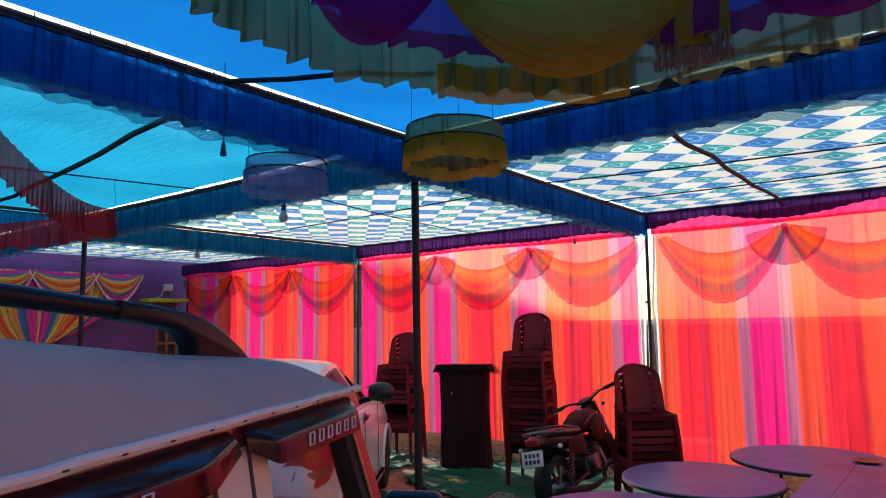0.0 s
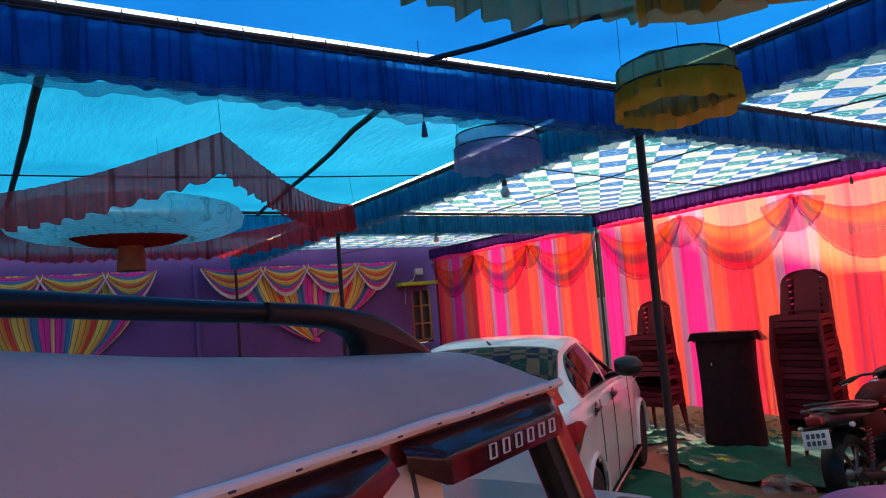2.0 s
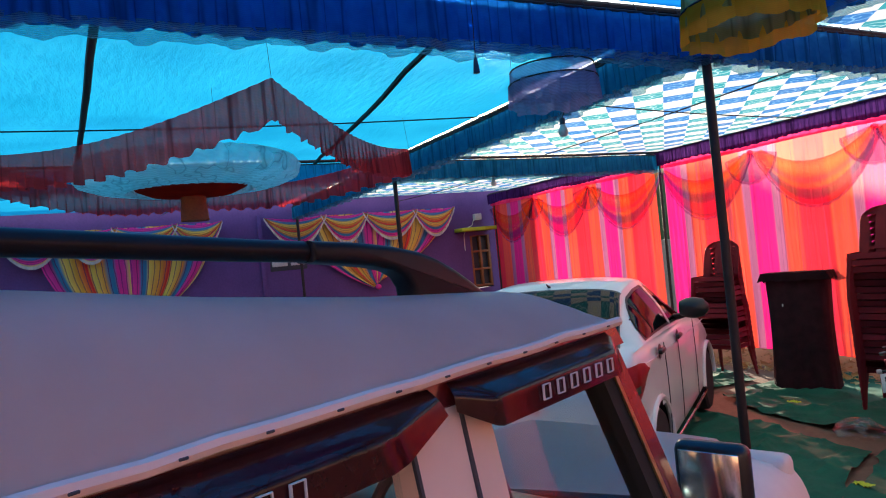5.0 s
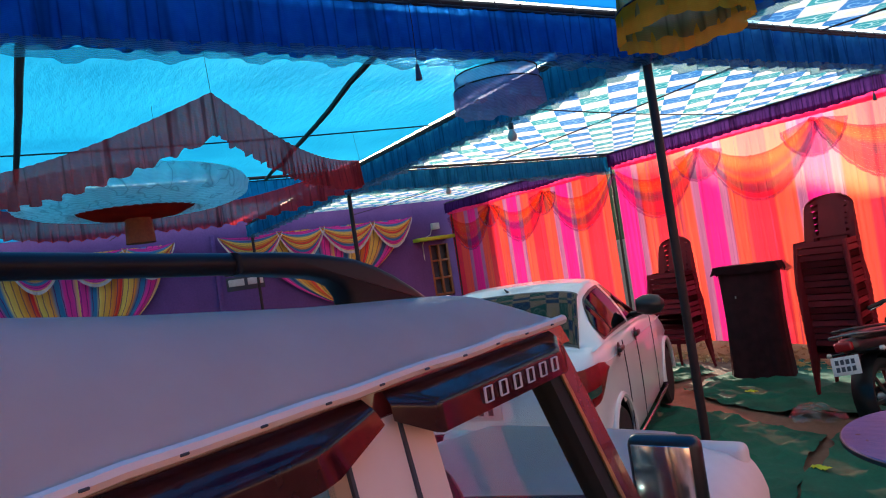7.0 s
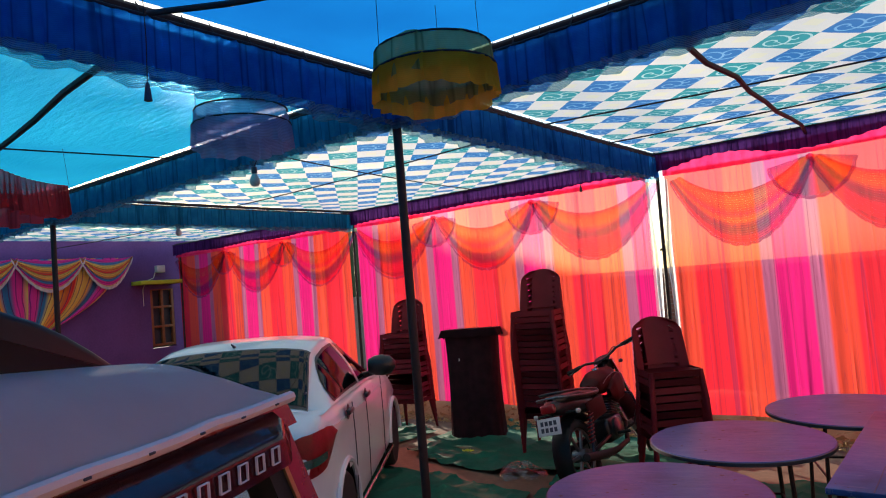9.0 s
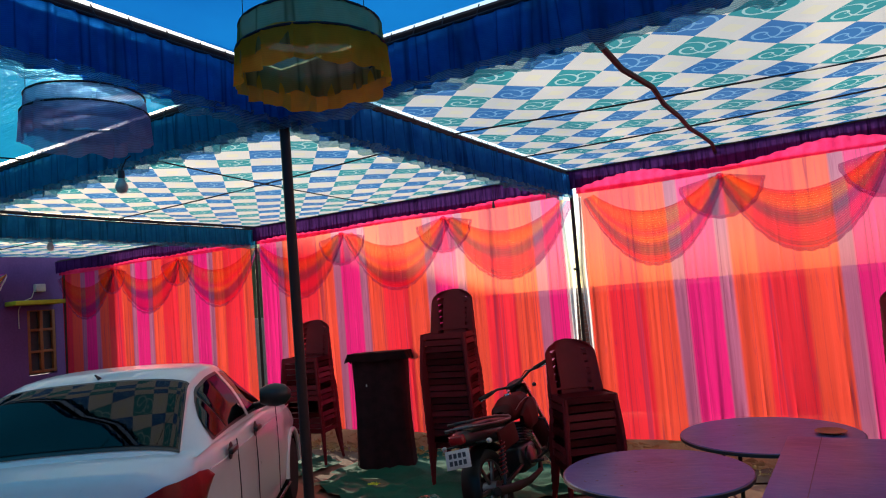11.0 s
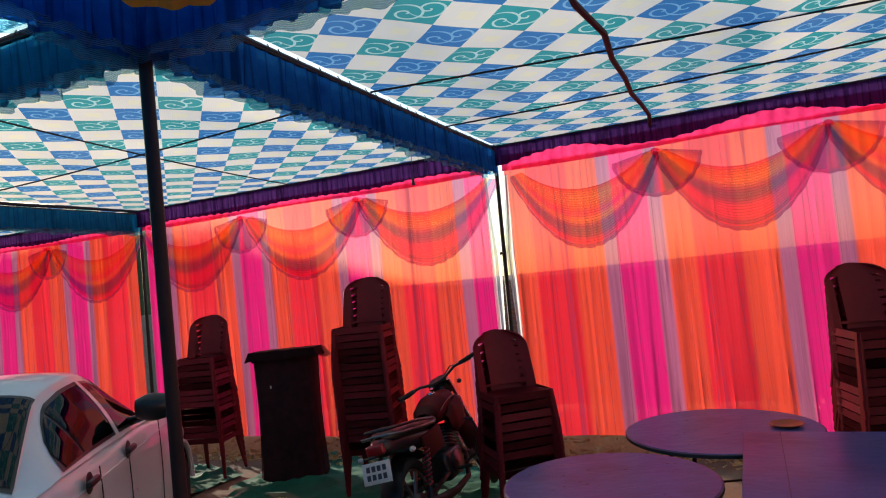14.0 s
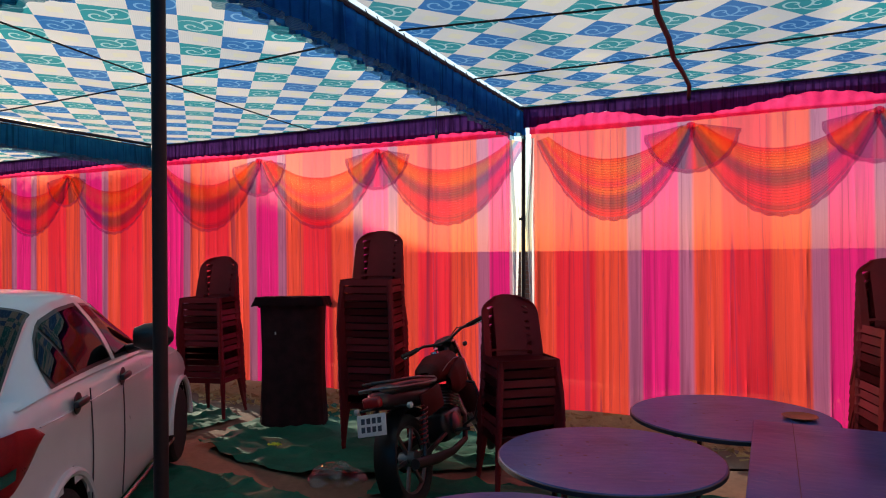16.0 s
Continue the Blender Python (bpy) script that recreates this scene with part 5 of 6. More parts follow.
part("tabletop", box(0.80, 1.75, 0.03, (0, 0, 0.752), 0.006), M_TABLE, tb)
part("seam", box(0.003, 1.74, 0.001, (-0.21, 0, 0.7675)), M_TABLEEDGE, tb)
for sx in (-1, 1):
    for sy in (-1, 1):
        part("leg", tube([(sx * 0.34, sy * 0.78, 0.737), (sx * 0.35, sy * 0.80, 0)], 0.013, 8), M_IRON, tb)
    part("apron_rail", box(0.02, 1.60, 0.04, (sx * 0.36, 0, 0.717), 0.004), M_IRON, tb)

# ---------- draped lectern ----------
lc = thing("draped_lectern", "lectern draped in black cloth, with a broad top", "lectern", "", pose(-2.31, 3.76, 0, 0, 0, 24))
def drape(u, v):
    a = 2 * math.pi * u
    k = 4.0
    c, s = math.cos(a), math.sin(a)
    q = (abs(c) ** k + abs(s) ** k) ** (-1 / k)
    w = 1 - 0.06 * math.sin(math.pi * v) + 0.03 * v
    f = 1 + 0.018 * math.sin(a * 23 + 2 * wob(v, a, 0)) * v
    return (0.315 * q * c * w * f, 0.20 * q * s * w * f, 1.20 - 1.195 * v)
part("cloth_body", surf(drape, 120, 16, True), M_BLACKCLOTH, lc)
def topcloth(u, v):
    x, y = (u - 0.5) * 0.72, (v - 0.5) * 0.50
    e = max(abs(u - 0.5), abs(v - 0.5)) * 2
    z = 1.275 - 0.02 * (v - 0.5) + 0.006 * wob(x * 9, y * 9, 0)
    if e > 0.9:
        z -= (e - 0.9) * (0.9 + 0.35 * wob(x * 12, y * 12, 2))
    return (x, y, z)
bm = surf(topcloth, 40, 30)
bmesh.ops.solidify(bm, geom=bm.faces[:], thickness=0.012)
part("top_cloth", bm, M_BLACKCLOTH, lc, "ragged black cloth over the top")
part("top_board", box(0.66, 0.46, 0.045, (0, 0, 1.228), 0.008), M_BLACKCLOTH, lc)
part("white_mark", box(0.012, 0.003, 0.03, (-0.13, -0.209, 0.93), 0.002), M_LETTER, lc)

# ---------- motorcycle ----------
def motorcycle():
    mc = thing("motorcycle", "parked dark red motorcycle with carrier rails", "motorcycle")
    # x forwards, y left, rear wheel centre at x = 0
    R, B = 0.305, 1.26
    HEAD = Vector((B - 0.27, 0, 0.93))
    STEER = Matrix.Translation(HEAD) @ Matrix.Rotation(radians(33), 4, Vector((-0.454, 0, 0.891))) @ Matrix.Translation(-HEAD)
    def turned(pts):
        return [STEER @ Vector(p) for p in pts]
    def spoked(x, name):
        m = (STEER if x > 0.5 else Matrix.Identity(4)) @ pose(x, 0, R, 90, 0, 0)
        def hoop(r, thick, bm=None):
            return tube([m @ Vector((r * math.cos(2 * math.pi * k / 40), r * math.sin(2 * math.pi * k / 40), 0)) for k in range(41)], thick, 10, bm, False)
        wl = part(name, hoop(R - 0.042, 0.042), M_RUBBER, mc)
        rim = hoop(R - 0.082, 0.014)
        for k in range(6):
            box(R * 0.72, 0.028, 0.022, (R * 0.40, 0, 0), 0.005, m @ pose(0, 0, 0, 0, 0, 60 * k), rim)
        lathe([(0.02, -0.07), (0.055, -0.06), (0.055, 0.06), (0.02, 0.07)], 20, rim, m)
        part("rim", rim, M_ALLOY, wl)
    spoked(0.0, "rear_wheel")
    spoked(B, "front_wheel")
    for sg in (-1, 1):
        sh = part("rear_shock", tube([(0.0, sg * 0.12, R), (0.12, sg * 0.13, 0.66)], 0.014, 8), M_BLACKPLASTIC, mc)
        coil = [Vector((0.02, sg * 0.12, R + 0.08)).lerp(Vector((0.11, sg * 0.13, 0.64)), k / 60) + Vector((0.028 * math.cos(k * 0.9), 0.028 * math.sin(k * 0.9), 0)) for k in range(61)]
        part("coil_spring", tube(coil, 0.005, 6), M_LAMPRED, sh, "red coil spring")
        part("fork_leg", tube(turned([(B, sg * 0.085, R), (B - 0.16, sg * 0.085, 0.72), (B - 0.27, sg * 0.08, 0.97)]), [0.024, 0.019, 0.018], 10), M_CHROME, mc)
        part("swing_arm", tube([(0.0, sg * 0.10, R), (0.46, sg * 0.09, 0.36)], 0.018, 8), M_BLACKPLASTIC, mc)
        part("side_panel", box(0.34, 0.03, 0.17, (0.30, sg * 0.13, 0.62), 0.014, pose(0, 0, 0, 0, -4, 0)), M_REDPAINT, mc)
        rail = [(0.36, sg * 0.13, 0.79), (0.10, sg * 0.14, 0.835), (-0.18, sg * 0.135, 0.865), (-0.28, sg * 0.08, 0.875), (-0.30, 0, 0.878)]
        part("grab_rail", tube(rail, 0.011, 8), M_BLACKPLASTIC, mc)
        ind = part("indicator", lathe([(0.004, -0.022), (0.018, -0.014), (0.020, 0.008), (0.008, 0.02)], 12, None, pose(-0.22, sg * 0.20, 0.70, 90, 0, 0)), M_WHITEPLASTIC, mc, "pale indicator lens")
        part("indicator_stem", tube([(-0.20, sg * 0.08, 0.70), (-0.22, sg * 0.18, 0.70)], 0.009, 6), M_BLACKPLASTIC, ind)
        hb = part("handlebar", tube(turned([(B - 0.30, 0, 0.99), (B - 0.305, sg * 0.06, 0.995), (B - 0.315, sg * 0.11, 1.01), (B - 0.34, sg * 0.17, 1.03), (B - 0.39, sg * 0.28, 1.03)]), 0.012, 8), M_BLACKPLASTIC, mc)
        part("grip", tube(turned([(B - 0.375, sg * 0.25, 1.029), (B - 0.43, sg * 0.365, 1.032)]), 0.018, 10), M_RUBBER, hb)
        part("lever", tube(turned([(B - 0.345, sg * 0.21, 1.02), (B - 0.315, sg * 0.28, 1.01), (B - 0.355, sg * 0.36, 1.01)]), 0.006, 6), M_CHROME, hb)
        part("front_indicator", lathe([(0.004, -0.022), (0.018, -0.014), (0.020, 0.008), (0.008, 0.02)], 12, None, STEER @ pose(B - 0.14, sg * 0.17, 0.90, 90, 0, 0)), M_DARKMARK, mc)
        part("switch_box", box(0.035, 0.035, 0.035, (0, 0, 0), 0.008, STEER @ Matrix.Translation((B - 0.365, sg * 0.235, 1.03))), M_BLACKPLASTIC, hb)
        part("foot_peg", tube([(0.52, sg * 0.10, 0.36), (0.52, sg * 0.26, 0.36)], 0.013, 8), M_RUBBER, mc)
        part("crash_bar", tube([(0.86, sg * 0.05, 0.70), (0.88, sg * 0.22, 0.64), (0.86, sg * 0.25, 0.52), (0.80, sg * 0.20, 0.38), (0.72, sg * 0.06, 0.32)], 0.012, 8), M_BLACKPLASTIC, mc)
    # seat and tank: lofted
    def loft(table, n=28):
        """Rounded bodies from (x, half width, bottom, top)."""
        def fn(u, v):
            x = table[0][0] + (table[-1][0] - table[0][0]) * v
            w, b, t = (curve(x, [(s[0], s[k]) for s in table]) for k in (1, 2, 3))
            a = 2 * math.pi * u
            c, s = math.cos(a), math.sin(a)
            q = (abs(c) ** 2.8 + abs(s) ** 2.8) ** (-1 / 2.8)
            return (x, w * q * c, (b + t) / 2 + (t - b) / 2 * q * s)
        return surf(fn, n, 24, True)
    part("seat", loft([(-0.27, 0.03, 0.80, 0.83), (-0.22, 0.10, 0.77, 0.855), (0.05, 0.125, 0.745, 0.845), (0.25, 0.125, 0.73, 0.80), (0.44, 0.12, 0.73, 0.795), (0.52, 0.06, 0.75, 0.80)]), M_BLACKPLASTIC, mc, "black padded seat")
    part("fuel_tank", loft([(0.46, 0.05, 0.76, 0.82), (0.52, 0.10, 0.72, 0.87), (0.70, 0.130, 0.70, 0.925), (0.88, 0.125, 0.73, 0.93), (0.96, 0.05, 0.80, 0.88)]), M_REDPAINT, mc, "dark red fuel tank")
    part("filler_cap", lathe([(0.005, 0.0), (0.035, 0.0), (0.033, 0.014), (0.005, 0.016)], 16, None, pose(0.74, 0, 0.926)), M_CHROME, mc)
    part("tail_cowl", loft([(-0.34, 0.03, 0.74, 0.80), (-0.28, 0.075, 0.70, 0.82), (-0.05, 0.11, 0.66, 0.79), (0.2, 0.12, 0.62, 0.76), (0.34, 0.10, 0.62, 0.74)]), M_BLACKPLASTIC, mc, "black tail cowl")
    part("tail_lamp", box(0.05, 0.13, 0.07, (-0.34, 0, 0.765), 0.018, None, None, 3), M_LAMPRED, mc)
    def fender(x, a0, a1, r, w):
        def fn(u, v):
            a = radians(a0 + (a1 - a0) * u)
            y = (v - 0.5) * 2
            return (x + (r - 0.02 * y * y) * math.cos(a), w * y, R + (r - 0.02 * y * y) * math.sin(a))
        bm = surf(fn, 24, 8)
        bmesh.ops.solidify(bm, geom=bm.faces[:], thickness=0.004)
        return bm
    part("rear_mudguard", fender(0, 40, 205, R + 0.055, 0.08), M_BLACKPLASTIC, mc)
    fm = fender(B, 15, 165, R + 0.035, 0.07)
    bmesh.ops.transform(fm, matrix=STEER, verts=fm.verts)
    part("front_mudguard", fm, M_REDPAINT, mc)
    npl = part("number_plate", box(0.008, 0.21, 0.135, (0, 0, 0), 0.003, pose(-0.40, 0.0, 0.635, 0, 14, 0)), M_LETTER, mc, "white plate with dark bars")
    for row in range(2):
        for k in range(4):
            part("plate_bar", box(0.003, 0.026, 0.035, (-0.0055, -0.06 + 0.04 * k, 0.027 - 0.052 * row), 0, pose(-0.40, 0.0, 0.635, 0, 14, 0)), M_DARKMARK, npl)
    part("plate_bracket", tube([(-0.30, 0, 0.70), (-0.39, 0, 0.66)], 0.015, 6), M_BLACKPLASTIC, mc)
    part("frame_spine", tube([(0.10, 0, 0.70), (0.5, 0, 0.68), (0.86, 0, 0.80), (B - 0.27, 0, 0.93)], 0.022, 8), M_BLACKPLASTIC, mc)
    part("down_tube", tube([(B - 0.27, 0, 0.90), (0.86, 0, 0.62), (0.80, 0, 0.36), (0.46, 0, 0.30)], 0.020, 8), M_BLACKPLASTIC, mc)
    en = part("engine", box(0.34, 0.24, 0.22, (0.60, 0, 0.40), 0.05, None, None, 3), M_BLACKPLASTIC, mc, "black finned engine")
    part("cylinder", lathe([(0.06, 0), (0.075, 0.02), (0.075, 0.18), (0.06, 0.20)], 20, None, pose(0.70, 0, 0.48, 0, 18, 0)), M_ALLOY, en)
    for k in range(7):
        part("cooling_fin", box(0.19, 0.20, 0.008, (0, 0, 0.03 + 0.024 * k), 0.002, pose(0.70, 0, 0.48, 0, 18, 0)), M_BLACKPLASTIC, en)
    part("crankcase_cover", lathe([(0.01, 0), (0.085, 0.0), (0.09, 0.02), (0.06, 0.035), (0.01, 0.04)], 24, None, pose(0.58, -0.12, 0.40, 90, 0, 0)), M_ALLOY, en)
    part("exhaust", tube([(0.76, -0.05, 0.52), (0.84, -0.10, 0.40), (0.70, -0.13, 0.25), (0.40, -0.15, 0.24), (0.10, -0.16, 0.27), (-0.25, -0.17, 0.33)], [0.02, 0.02, 0.021, 0.026, 0.036, 0.034], 12), M_IRON, mc)
    part("chain_case", box(0.46, 0.03, 0.10, (0.24, 0.10, 0.34), 0.02), M_BLACKPLASTIC, mc)
    hl = part("headlamp", lathe([(0.01, -0.10), (0.07, -0.08), (0.095, 0.0), (0.09, 0.03), (0.01, 0.045)], 24, None, STEER @ pose(B - 0.13, 0, 0.92, 0, 90, 0)), M_BLACKPLASTIC, mc)
    fs = loft([(B - 0.27, 0.05, 0.93, 1.00), (B - 0.21, 0.10, 0.85, 1.03), (B - 0.08, 0.09, 0.83, 0.97), (B - 0.03, 0.04, 0.86, 0.93)], 20)
    bmesh.ops.transform(fs, matrix=STEER, verts=fs.verts)
    part("fly_screen", fs, M_BLACKPLASTIC, hl)
    for dy in (-0.055, 0.055):
        part("dial", lathe([(0.005, 0), (0.034, 0.0), (0.038, 0.018), (0.032, 0.024), (0.005, 0.024)], 18, None, STEER @ pose(B - 0.27, dy * 0.8, 0.985, 0, -35, 0)), M_BLACKPLASTIC, hl)
    for sg in (-1, 1):
        # cladding beside the tank with a raised pale line
        part("tank_cladding", loft([(0.62, 0.02, 0.66, 0.74), (0.72, 0.045, 0.60, 0.82), (0.88, 0.05, 0.62, 0.86), (0.98, 0.02, 0.72, 0.84)], 16), M_REDPAINT, mc, "dark red side cladding").location = (0, sg * 0.125, 0)
        part("tank_line", tube([(0.56, sg * 0.118, 0.80), (0.66, sg * 0.134, 0.845), (0.78, sg * 0.136, 0.865), (0.90, sg * 0.122, 0.86)], 0.004, 6), M_ALLOY, mc, "thin silver line on the tank")
        part("carrier_rail", tube([(0.30, sg * 0.165, 0.77), (0.06, sg * 0.175, 0.79), (-0.20, sg * 0.165, 0.82), (-0.31, sg * 0.10, 0.84), (-0.33, 0, 0.845)], 0.009, 8), M_ALLOY, mc, "grey carrier rail")
    part("cable", tube(turned([(B - 0.36, -0.24, 1.02), (B - 0.20, -0.16, 1.05), (B - 0.12, -0.05, 0.99), (B - 0.16, 0, 0.90)]), 0.005, 6), M_RUBBER, mc)
    part("side_stand", tube([(0.50, 0.10, 0.32), (0.44, 0.24, 0.0)], 0.012, 8), M_BLACKPLASTIC, mc)
    mc.matrix_basis = pose(-0.18, 2.32, 0.0, 0, 0, 92) @ pose(0, 0, 0, -12, 0, 0)
    return mc


motorcycle()

# ---------- ground cloths ----------
def mat_sheet(corners, seed, label):
    a, b, c, d = (Vector((x, y, 0)) for x, y in corners)
    nu = max(20, int((b - a).length / 0.05))
    nv = max(20, int((d - a).length / 0.05))
    def fn(u, v):
        p = a.lerp(b, u).lerp(d.lerp(c, u), v)
        e = min(u, 1 - u, v, 1 - v)
        edge = 0.06 * (wob(p.x * 1.7, p.y * 1.7, seed) + 0.5 * wob(p.x * 6, p.y * 6, seed)) * (1 if e < 0.001 else 0)
        ridge = max(0.0, 1 - abs(wob(p.x * 1.5, p.y * 1.1, seed + 4)) * 5) ** 2
        fine = max(0.0, 1 - abs(wob(p.x * 3.9, p.y * 5.0, seed + 8)) * 4) ** 2
        z = ground_at(p.x, p.y) + 0.02 + 0.042 * ridge + 0.020 * fine + 0.004 * wob(p.x * 14, p.y * 14, seed)
        return (p.x + edge, p.y + edge * 0.8, z)
    bm = surf(fn, nu, nv)
    o = link("ground_cloth", bm, M_CARPET, None)
    return tagged(o, label, "ground cloth", "green ground cloths")


GC = "crumpled dark green cloth spread over bare earth"
mat_sheet([(-6.4, 2.2), (-3.08, 2.80), (-2.95, 3.75), (-6.4, 5.0)], 1, GC)
mat_sheet([(-2.75, 3.35), (-0.75, 2.75), (1.0, 3.9), (-2.55, 4.5)], 2, GC)
mat_sheet([(-2.72, 2.82), (-1.25, 2.46), (-0.50, 2.78), (-2.55, 3.42)], 3, GC)
mat_sheet([(-5.5, 1.2), (0.3, -0.2), (-0.70, 2.12), (-2.90, 2.36)], 5, GC)
mat_sheet([(-0.62, 2.28), (0.3, -0.3), (4.4, -0.6), (4.4, 2.9)], 6, GC)
mat_sheet([(-0.70, 2.75), (-0.6, 2.36), (4.4, 2.95), (4.4, 3.75)], 7, GC)
mat_sheet([(-4.4, -3.4), (4.4, -4.2), (4.4, -0.62), (-4.6, 0.9)], 8, GC)

# crumpled clear bag and scraps on the ground
def bag(u, v):
    a, b = 2 * math.pi * u, math.pi * v / 2
    r = 0.16 * (1 + 0.45 * wob(math.cos(a) * 2, math.sin(a) * 2, v * 3))
    return (-0.95 + 1.3 * r * math.cos(a) * math.cos(b), 2.47 + r * math.sin(a) * math.cos(b), 0.015 + 0.11 * math.sin(b) * (1 + 0.4 * wob(a, v * 4, 7)))
single("plastic_bag", surf(bag, 40, 14, True), M_POLY, "crumpled clear plastic bag on bare earth", "bag")
for k, (x, y) in enumerate([(-0.25, 1.35), (0.15, 0.75), (-1.9, 2.95), (-0.2, 0.55)]):
    def scrap(u, v, x=x, y=y, k=k):
        return (x + (u - 0.5) * 0.11 + 0.02 * wob(u * 3, v * 3, k), y + (v - 0.5) * 0.07 + 0.02 * wob(u * 3, v * 3, k + 9), 0.045 + 0.025 * abs(wob(u * 4, v * 4, k)))
    single("paper_scrap", surf(scrap, 8, 8), M_WHITEPLASTIC if k % 2 else M_LEDGE, "small crumpled scrap lying on the green cloth", "litter", "scraps on the cloth")

# straw strewn outside, below the curtain hem
rnd = random.Random(5)
st = bmesh.new()
for k in range(2600):
    x, y = rnd.uniform(-5.0, 4.4), 4.12 + abs(rnd.gauss(0.6, 0.45))
    a, l = rnd.uniform(0, 6.28), rnd.uniform(0.05, 0.16)
    z = rnd.uniform(0.0, 0.04) + (0.30 * math.sin(math.pi * min(1, max(0, (y - 4.55) / 1.3))) ** 0.8 if x > -5.4 else 0)
    dx, dy = math.cos(a) * l, math.sin(a) * l
    v = [st.verts.new(p) for p in ((x, y, z), (x + dx, y + dy, z + rnd.uniform(-0.02, 0.06)), (x + dx + 0.006, y + dy + 0.004, z + 0.004), (x + 0.006, y + 0.004, z + 0.008))]
    st.faces.new(v)
tagged(link("straw", st, M_STRAW, None, False), "dry straw strewn on the ground outside the curtain", "straw", "", "stuff")

# ---------- hanging cloth decorations ----------
def ring_skirt(parent, name, rx, ry, z1, z0, material, seed, sides=0, label="", lift=0.0, amp=0.016, flare=0.0, ragged=0.012):
    """A gathered skirt round an oval (sides = 0) or a diamond (sides = 4)."""
    def at(u):
        if sides == 4:
            t = (u * 4) % 4
            q = [(1, 0), (0, 1), (-1, 0), (0, -1), (1, 0)]
            i = int(min(3, t))
            f = t - i
            c, s = q[i][0] + (q[i + 1][0] - q[i][0]) * f, q[i][1] + (q[i + 1][1] - q[i][1]) * f
            return rx * c, ry * s, -lift * math.sin(math.pi * f)
        a = 2 * math.pi * u
        return rx * math.cos(a), ry * math.sin(a), 0.02 * wob(math.cos(a) * 2, math.sin(a) * 2, seed)
    per = 2 * math.pi * math.sqrt((rx * rx + ry * ry) / 2)
    n = int(per / 0.014)
    k = per / 0.085
    def fn(u, v):
        x, y, dz = at(u)
        w = amp * (0.3 + v) * (math.sin(2 * math.pi * k * u + 3 * wob(u * 30, seed, 0)) + 0.4 * wob(u * 160, seed, 1))
        l = math.hypot(x, y) or 1
        fl = 1 + flare * v
        rag = ragged * math.sin(math.pi * k * u + 2 * wob(u * 40, seed, 3))
        return (x * fl + w * x / l, y * fl + w * y / l, z1 + dz + (z0 - z1 + rag) * v)
    return part(name, surf(fn, n, 6, True), material, parent, label)


def hangers(parent, pts, top):
    for p in pts:
        part("thread", tube([p, (p[0] * 0.98, p[1] * 0.98, top)], 0.0012, 4), M_ROPE, parent)


def drum(x, y, r, z0, z1, m1, m2, label):
    t = thing("cloth_drum_shade", label, "hanging shade", "hanging drum shades", pose(x, y, 0))
    ring_skirt(t, "upper_skirt", r * 0.94, r * 0.94, z1, z0 + 0.05, m1, int(x * 10) + 50, 0, "sheer net upper band", 0, 0.007, 0.03, 0.004)
    ring_skirt(t, "lower_skirt", r, r, z0 + 0.11, z0, m2, int(x * 10) + 60, 0, "denser lower band", 0, 0.009, 0.0, 0.005)
    for z, q in ((z1, r * 0.94), (z0 + 0.11, r)):
        part("hoop", tube([(q * math.cos(a), q * math.sin(a), z) for a in (2 * math.pi * k / 36 for k in range(37))], 0.004, 6), M_ROPE, t)
    hangers(t, [(r * 0.9, 0, z1), (-r * 0.45, r * 0.78, z1), (-r * 0.45, -r * 0.78, z1)], TOP - 0.03)
    return t


drum(0.93, -0.84, 0.235, 2.515, 2.705, M_OLIVENET, M_MUSTARD, "mustard and olive net drum shade under the canopy")
drum(-0.17, -0.91, 0.225, 2.535, 2.715, M_LAVENDER, M_LAVENDER, "pale lavender net drum shade under the canopy")

# far decoration: red diamond skirts round a white ruffled bowl
dec = thing("hanging_canopy_ornament", "red net diamond skirt round a white ruffled bowl", "ornament", "hanging ornaments", pose(-2.25, -2.27, 0))
ring_skirt(dec, "diamond_skirt", 1.83, 1.47, 2.70, 2.50, M_REDNET, 71, 4, "red net diamond skirt", 0.10)
def bowl(u, v):
    a = 2 * math.pi * u
    r = curve(v, [(0, 0.56), (0.12, 0.65), (0.35, 0.70), (0.7, 0.68), (0.88, 0.58), (1.0, 0.40)]) * (1 + 0.035 * math.sin(a * 44 + 2 * wob(a * 3, 0, 2)) * (0.4 + abs(v - 0.5)) + 0.03 * wob(a * 5, v * 3, 1))
    return (0.15 + r * math.cos(a), -0.19 + r * math.sin(a), 2.635 - 0.22 * v)
part("ruffled_bowl", surf(bowl, 440, 14, True), M_WHITENET, dec, "white net ruffled bowl")
part("red_dome", lathe([(0.37, 2.535), (0.38, 2.49), (0.35, 2.435), (0.26, 2.395), (0.12, 2.38), (0.02, 2.378)], 40, None, pose(0.15, -0.19, 0)), M_RED, dec, "red cloth dome")
ts = part("tassel", lathe([(0.03, 2.41), (0.075, 2.40), (0.085, 2.30), (0.09, 2.22), (0.03, 2.215)], 24, None, pose(0.15, -0.19, 0)), M_FRINGEBROWN, dec, "dull red and grey tassel")
hangers(dec, [(1.83, 0, 2.70), (-1.83, 0, 2.70), (0, 1.47, 2.70), (0, -1.47, 2.70), (0.75, -0.1, 2.70), (-0.45, -0.1, 2.70)], TOP - 0.05)

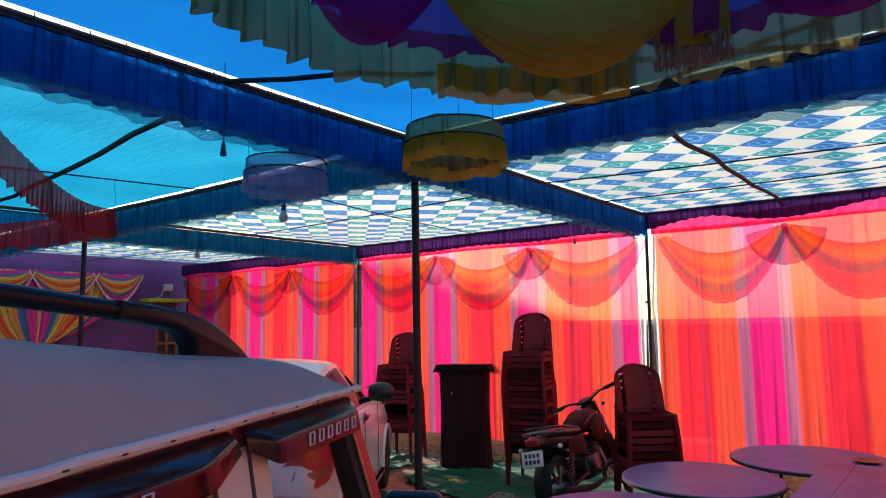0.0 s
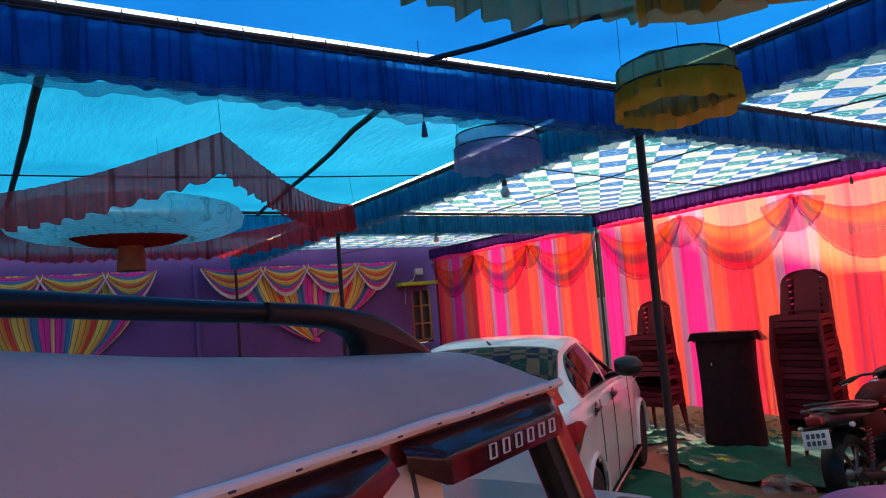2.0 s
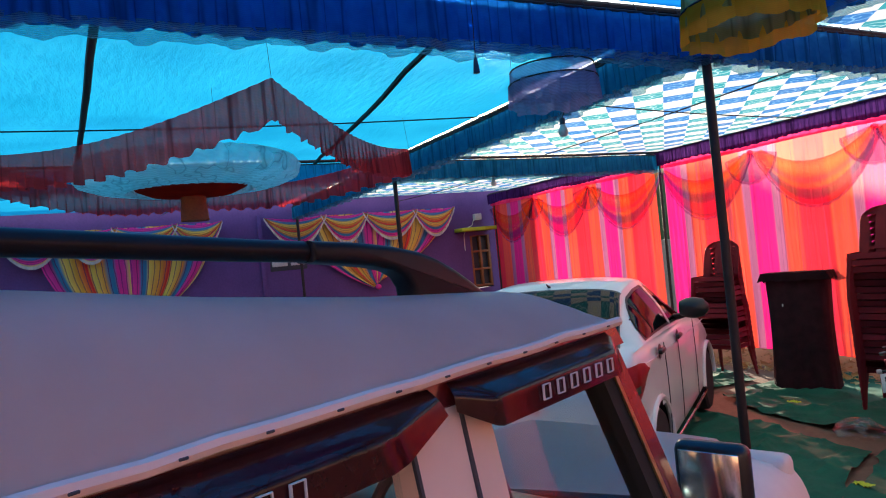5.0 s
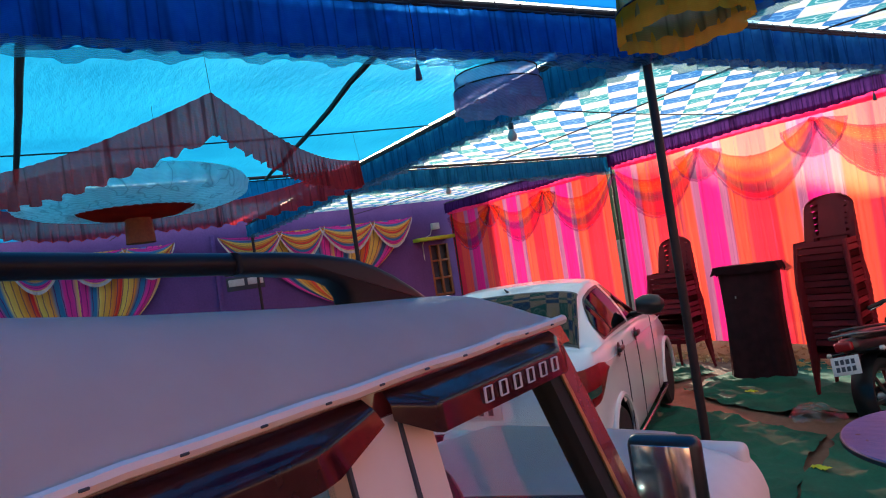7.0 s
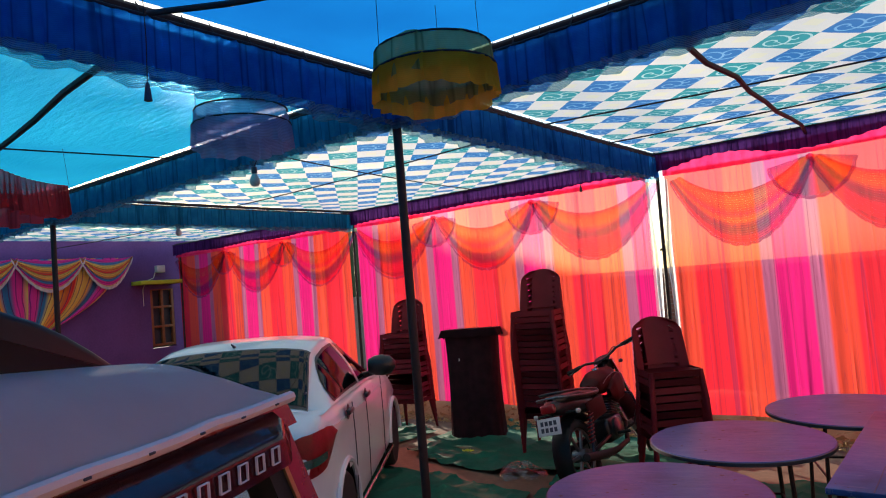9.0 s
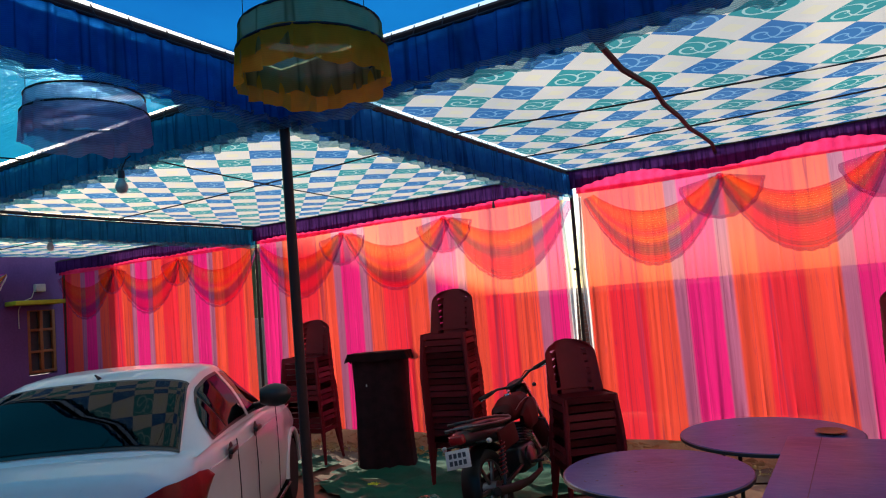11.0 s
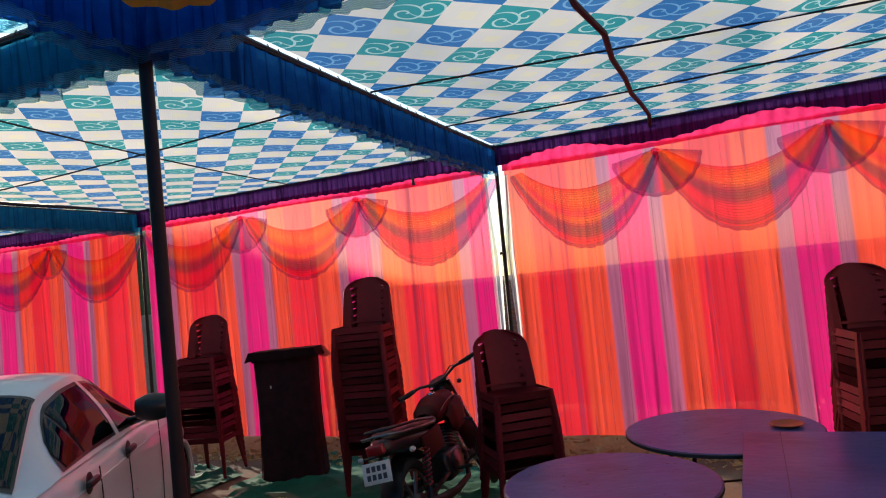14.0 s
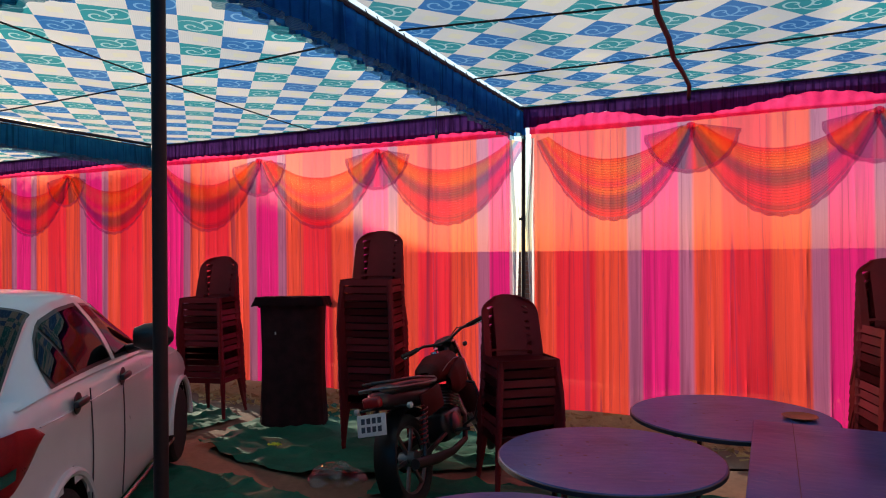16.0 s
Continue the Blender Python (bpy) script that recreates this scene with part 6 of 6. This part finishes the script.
# ornament over the camera: olive skirt, purple net, swags and a fringed cloth
orn = thing("hanging_canopy_ornament", "olive and purple net ornament with swags and fringe", "ornament", "hanging ornaments", pose(2.30, -2.12, 0))
ring_skirt(orn, "outer_skirt", 1.0, 0.92, 2.74, 2.55, M_OLIVENET, 81, 0, "olive net outer skirt", 0, 0.022)
ring_skirt(orn, "inner_skirt", 0.78, 0.70, 2.76, 2.585, M_PURPLENET, 82, 0, "dark purple net inner skirt", 0, 0.02)
def mustard(u, v):
    a = radians(112 + 38 * u)
    return (0.99 * math.cos(a) + 0.012 * math.sin(u * 40), 0.93 * math.sin(a) + 0.012 * math.sin(u * 40), 2.65 - 0.115 * v - 0.02 * abs(math.sin(u * 7)))
part("mustard_panel", surf(mustard, 60, 4), M_MUSTARD, orn, "mustard net panel")
def orn_swag(a0, a1, r, z, dep, material, name, seed, label):
    def fn(u, v):
        a = radians(a0 + (a1 - a0) * u)
        k = math.sin(math.pi * u) ** 0.8
        rr = r * (1 - 0.22 * k * (1 - v))
        return (rr * math.cos(a), rr * 0.93 * math.sin(a), z - dep * k * (0.35 + 0.65 * v) + 0.008 * math.sin(v * 40 + seed))
    part(name, surf(fn, 40, 26), material, orn, label)
orn_swag(96, 160, 0.70, 2.74, 0.24, M_MUSTARD, "yellow_swag", 1, "yellow green gathered swag")
orn_swag(158, 205, 0.74, 2.74, 0.22, M_PURPLENET, "purple_swag", 2, "purple gathered swag")
orn_swag(40, 92, 0.70, 2.74, 0.22, M_PURPLENET, "purple_swag", 3, "purple gathered swag")
orn_swag(-20, 40, 0.70, 2.74, 0.24, M_MUSTARD, "yellow_swag", 4, "yellow green gathered swag")
orn_swag(205, 265, 0.70, 2.74, 0.24, M_MUSTARD, "yellow_swag", 5, "yellow green gathered swag")
orn_swag(265, 340, 0.70, 2.74, 0.24, M_PURPLENET, "purple_swag", 6, "purple gathered swag")
def flap(u, v):
    a = radians(92 + 16 * u)
    return (0.72 * math.cos(a), 0.70 * math.sin(a) + 0.01 * math.sin(u * 9), 2.76 - 0.19 * v)
fl = part("fringed_flap", surf(flap, 12, 6), M_MUSTARD, orn, "mustard flap with a twisted fringe")
rnd = random.Random(9)
for k in range(22):
    a = radians(92 + 16 * (k + 0.5) / 22)
    x, y = 0.725 * math.cos(a), 0.705 * math.sin(a)
    pts = [(x + rnd.uniform(-0.006, 0.006), y + rnd.uniform(-0.006, 0.006), 2.60 - 0.022 * q) for q in range(5)]
    part("fringe_cord", tube(pts, [0.005, 0.006, 0.005, 0.006, 0.003], 5), M_FRINGEBROWN, fl)
hangers(orn, [(1.0, 0, 2.72), (-1.0, 0, 2.72), (0, 0.92, 2.72), (0, -0.92, 2.72)], TOP - 0.03)

# pendants
def pendant(x, y, z, label, top):
    t = thing("bulb_holder", label, "lamp holder", "bulb holders", pose(x, y, 0))
    part("cord", tube([(0, 0, top), (0.004, 0.003, (top + z) / 2), (0, 0, z + 0.03)], 0.002, 6), M_ROPE, t)
    part("holder", lathe([(0.003, z + 0.035), (0.006, z + 0.03), (0.009, z + 0.015), (0.014, z - 0.03), (0.003, z - 0.034)], 14), M_DARKMARK, t)
    return t


pendant(0.275, -1.615, 2.57, "dark hanging bulb holder on a cord", 2.95)
def bulb(x, y, z, top):
    t = thing("hanging_bulb", "unlit frosted bulb hanging on a cord", "bulb", "hanging bulbs", pose(x, y, 0))
    part("cord", tube([(0.06, 0.05, top), (0.02, 0.02, (top + z) / 2 + 0.05), (0, 0, z + 0.07)], 0.0035, 6), M_ROPE, t)
    part("holder", lathe([(0.006, z + 0.075), (0.018, z + 0.07), (0.020, z + 0.03), (0.012, z + 0.025)], 14), M_DARKMARK, t)
    part("glass_bulb", lathe([(0.012, z + 0.03), (0.02, z + 0.015), (0.034, z - 0.015), (0.034, z - 0.035), (0.022, z - 0.055), (0.003, z - 0.062)], 18), M_WHITEPLASTIC, t)


bulb(-1.176, -0.10, 2.63, 2.8)
bulb(-4.53, 1.34, 2.69, 2.85)
pendant(-0.32, 2.95, 2.62, "dark hanging bulb holder on a cord", 2.99)

# ---------- bricks of the compound wall, at the gap in the curtains ----------
bk = bmesh.new()
box(0.215, 0.02, 0.062, (0, 0, 0), 0.004, None, bk, 1)
brick_mesh = bpy.data.meshes.new("brick")
bk.to_mesh(brick_mesh)
bk.free()
brick_mesh.materials.append(M_BRICK)
nb = 0
for row in range(22):
    for k in range(13):
        o = new("brick", brick_mesh)
        o.parent = bw
        o.location = (-2.7 + 0.228 * k + (0.114 if row % 2 else 0), BRICK_Y - 0.092, 0.06 + 0.0765 * row)
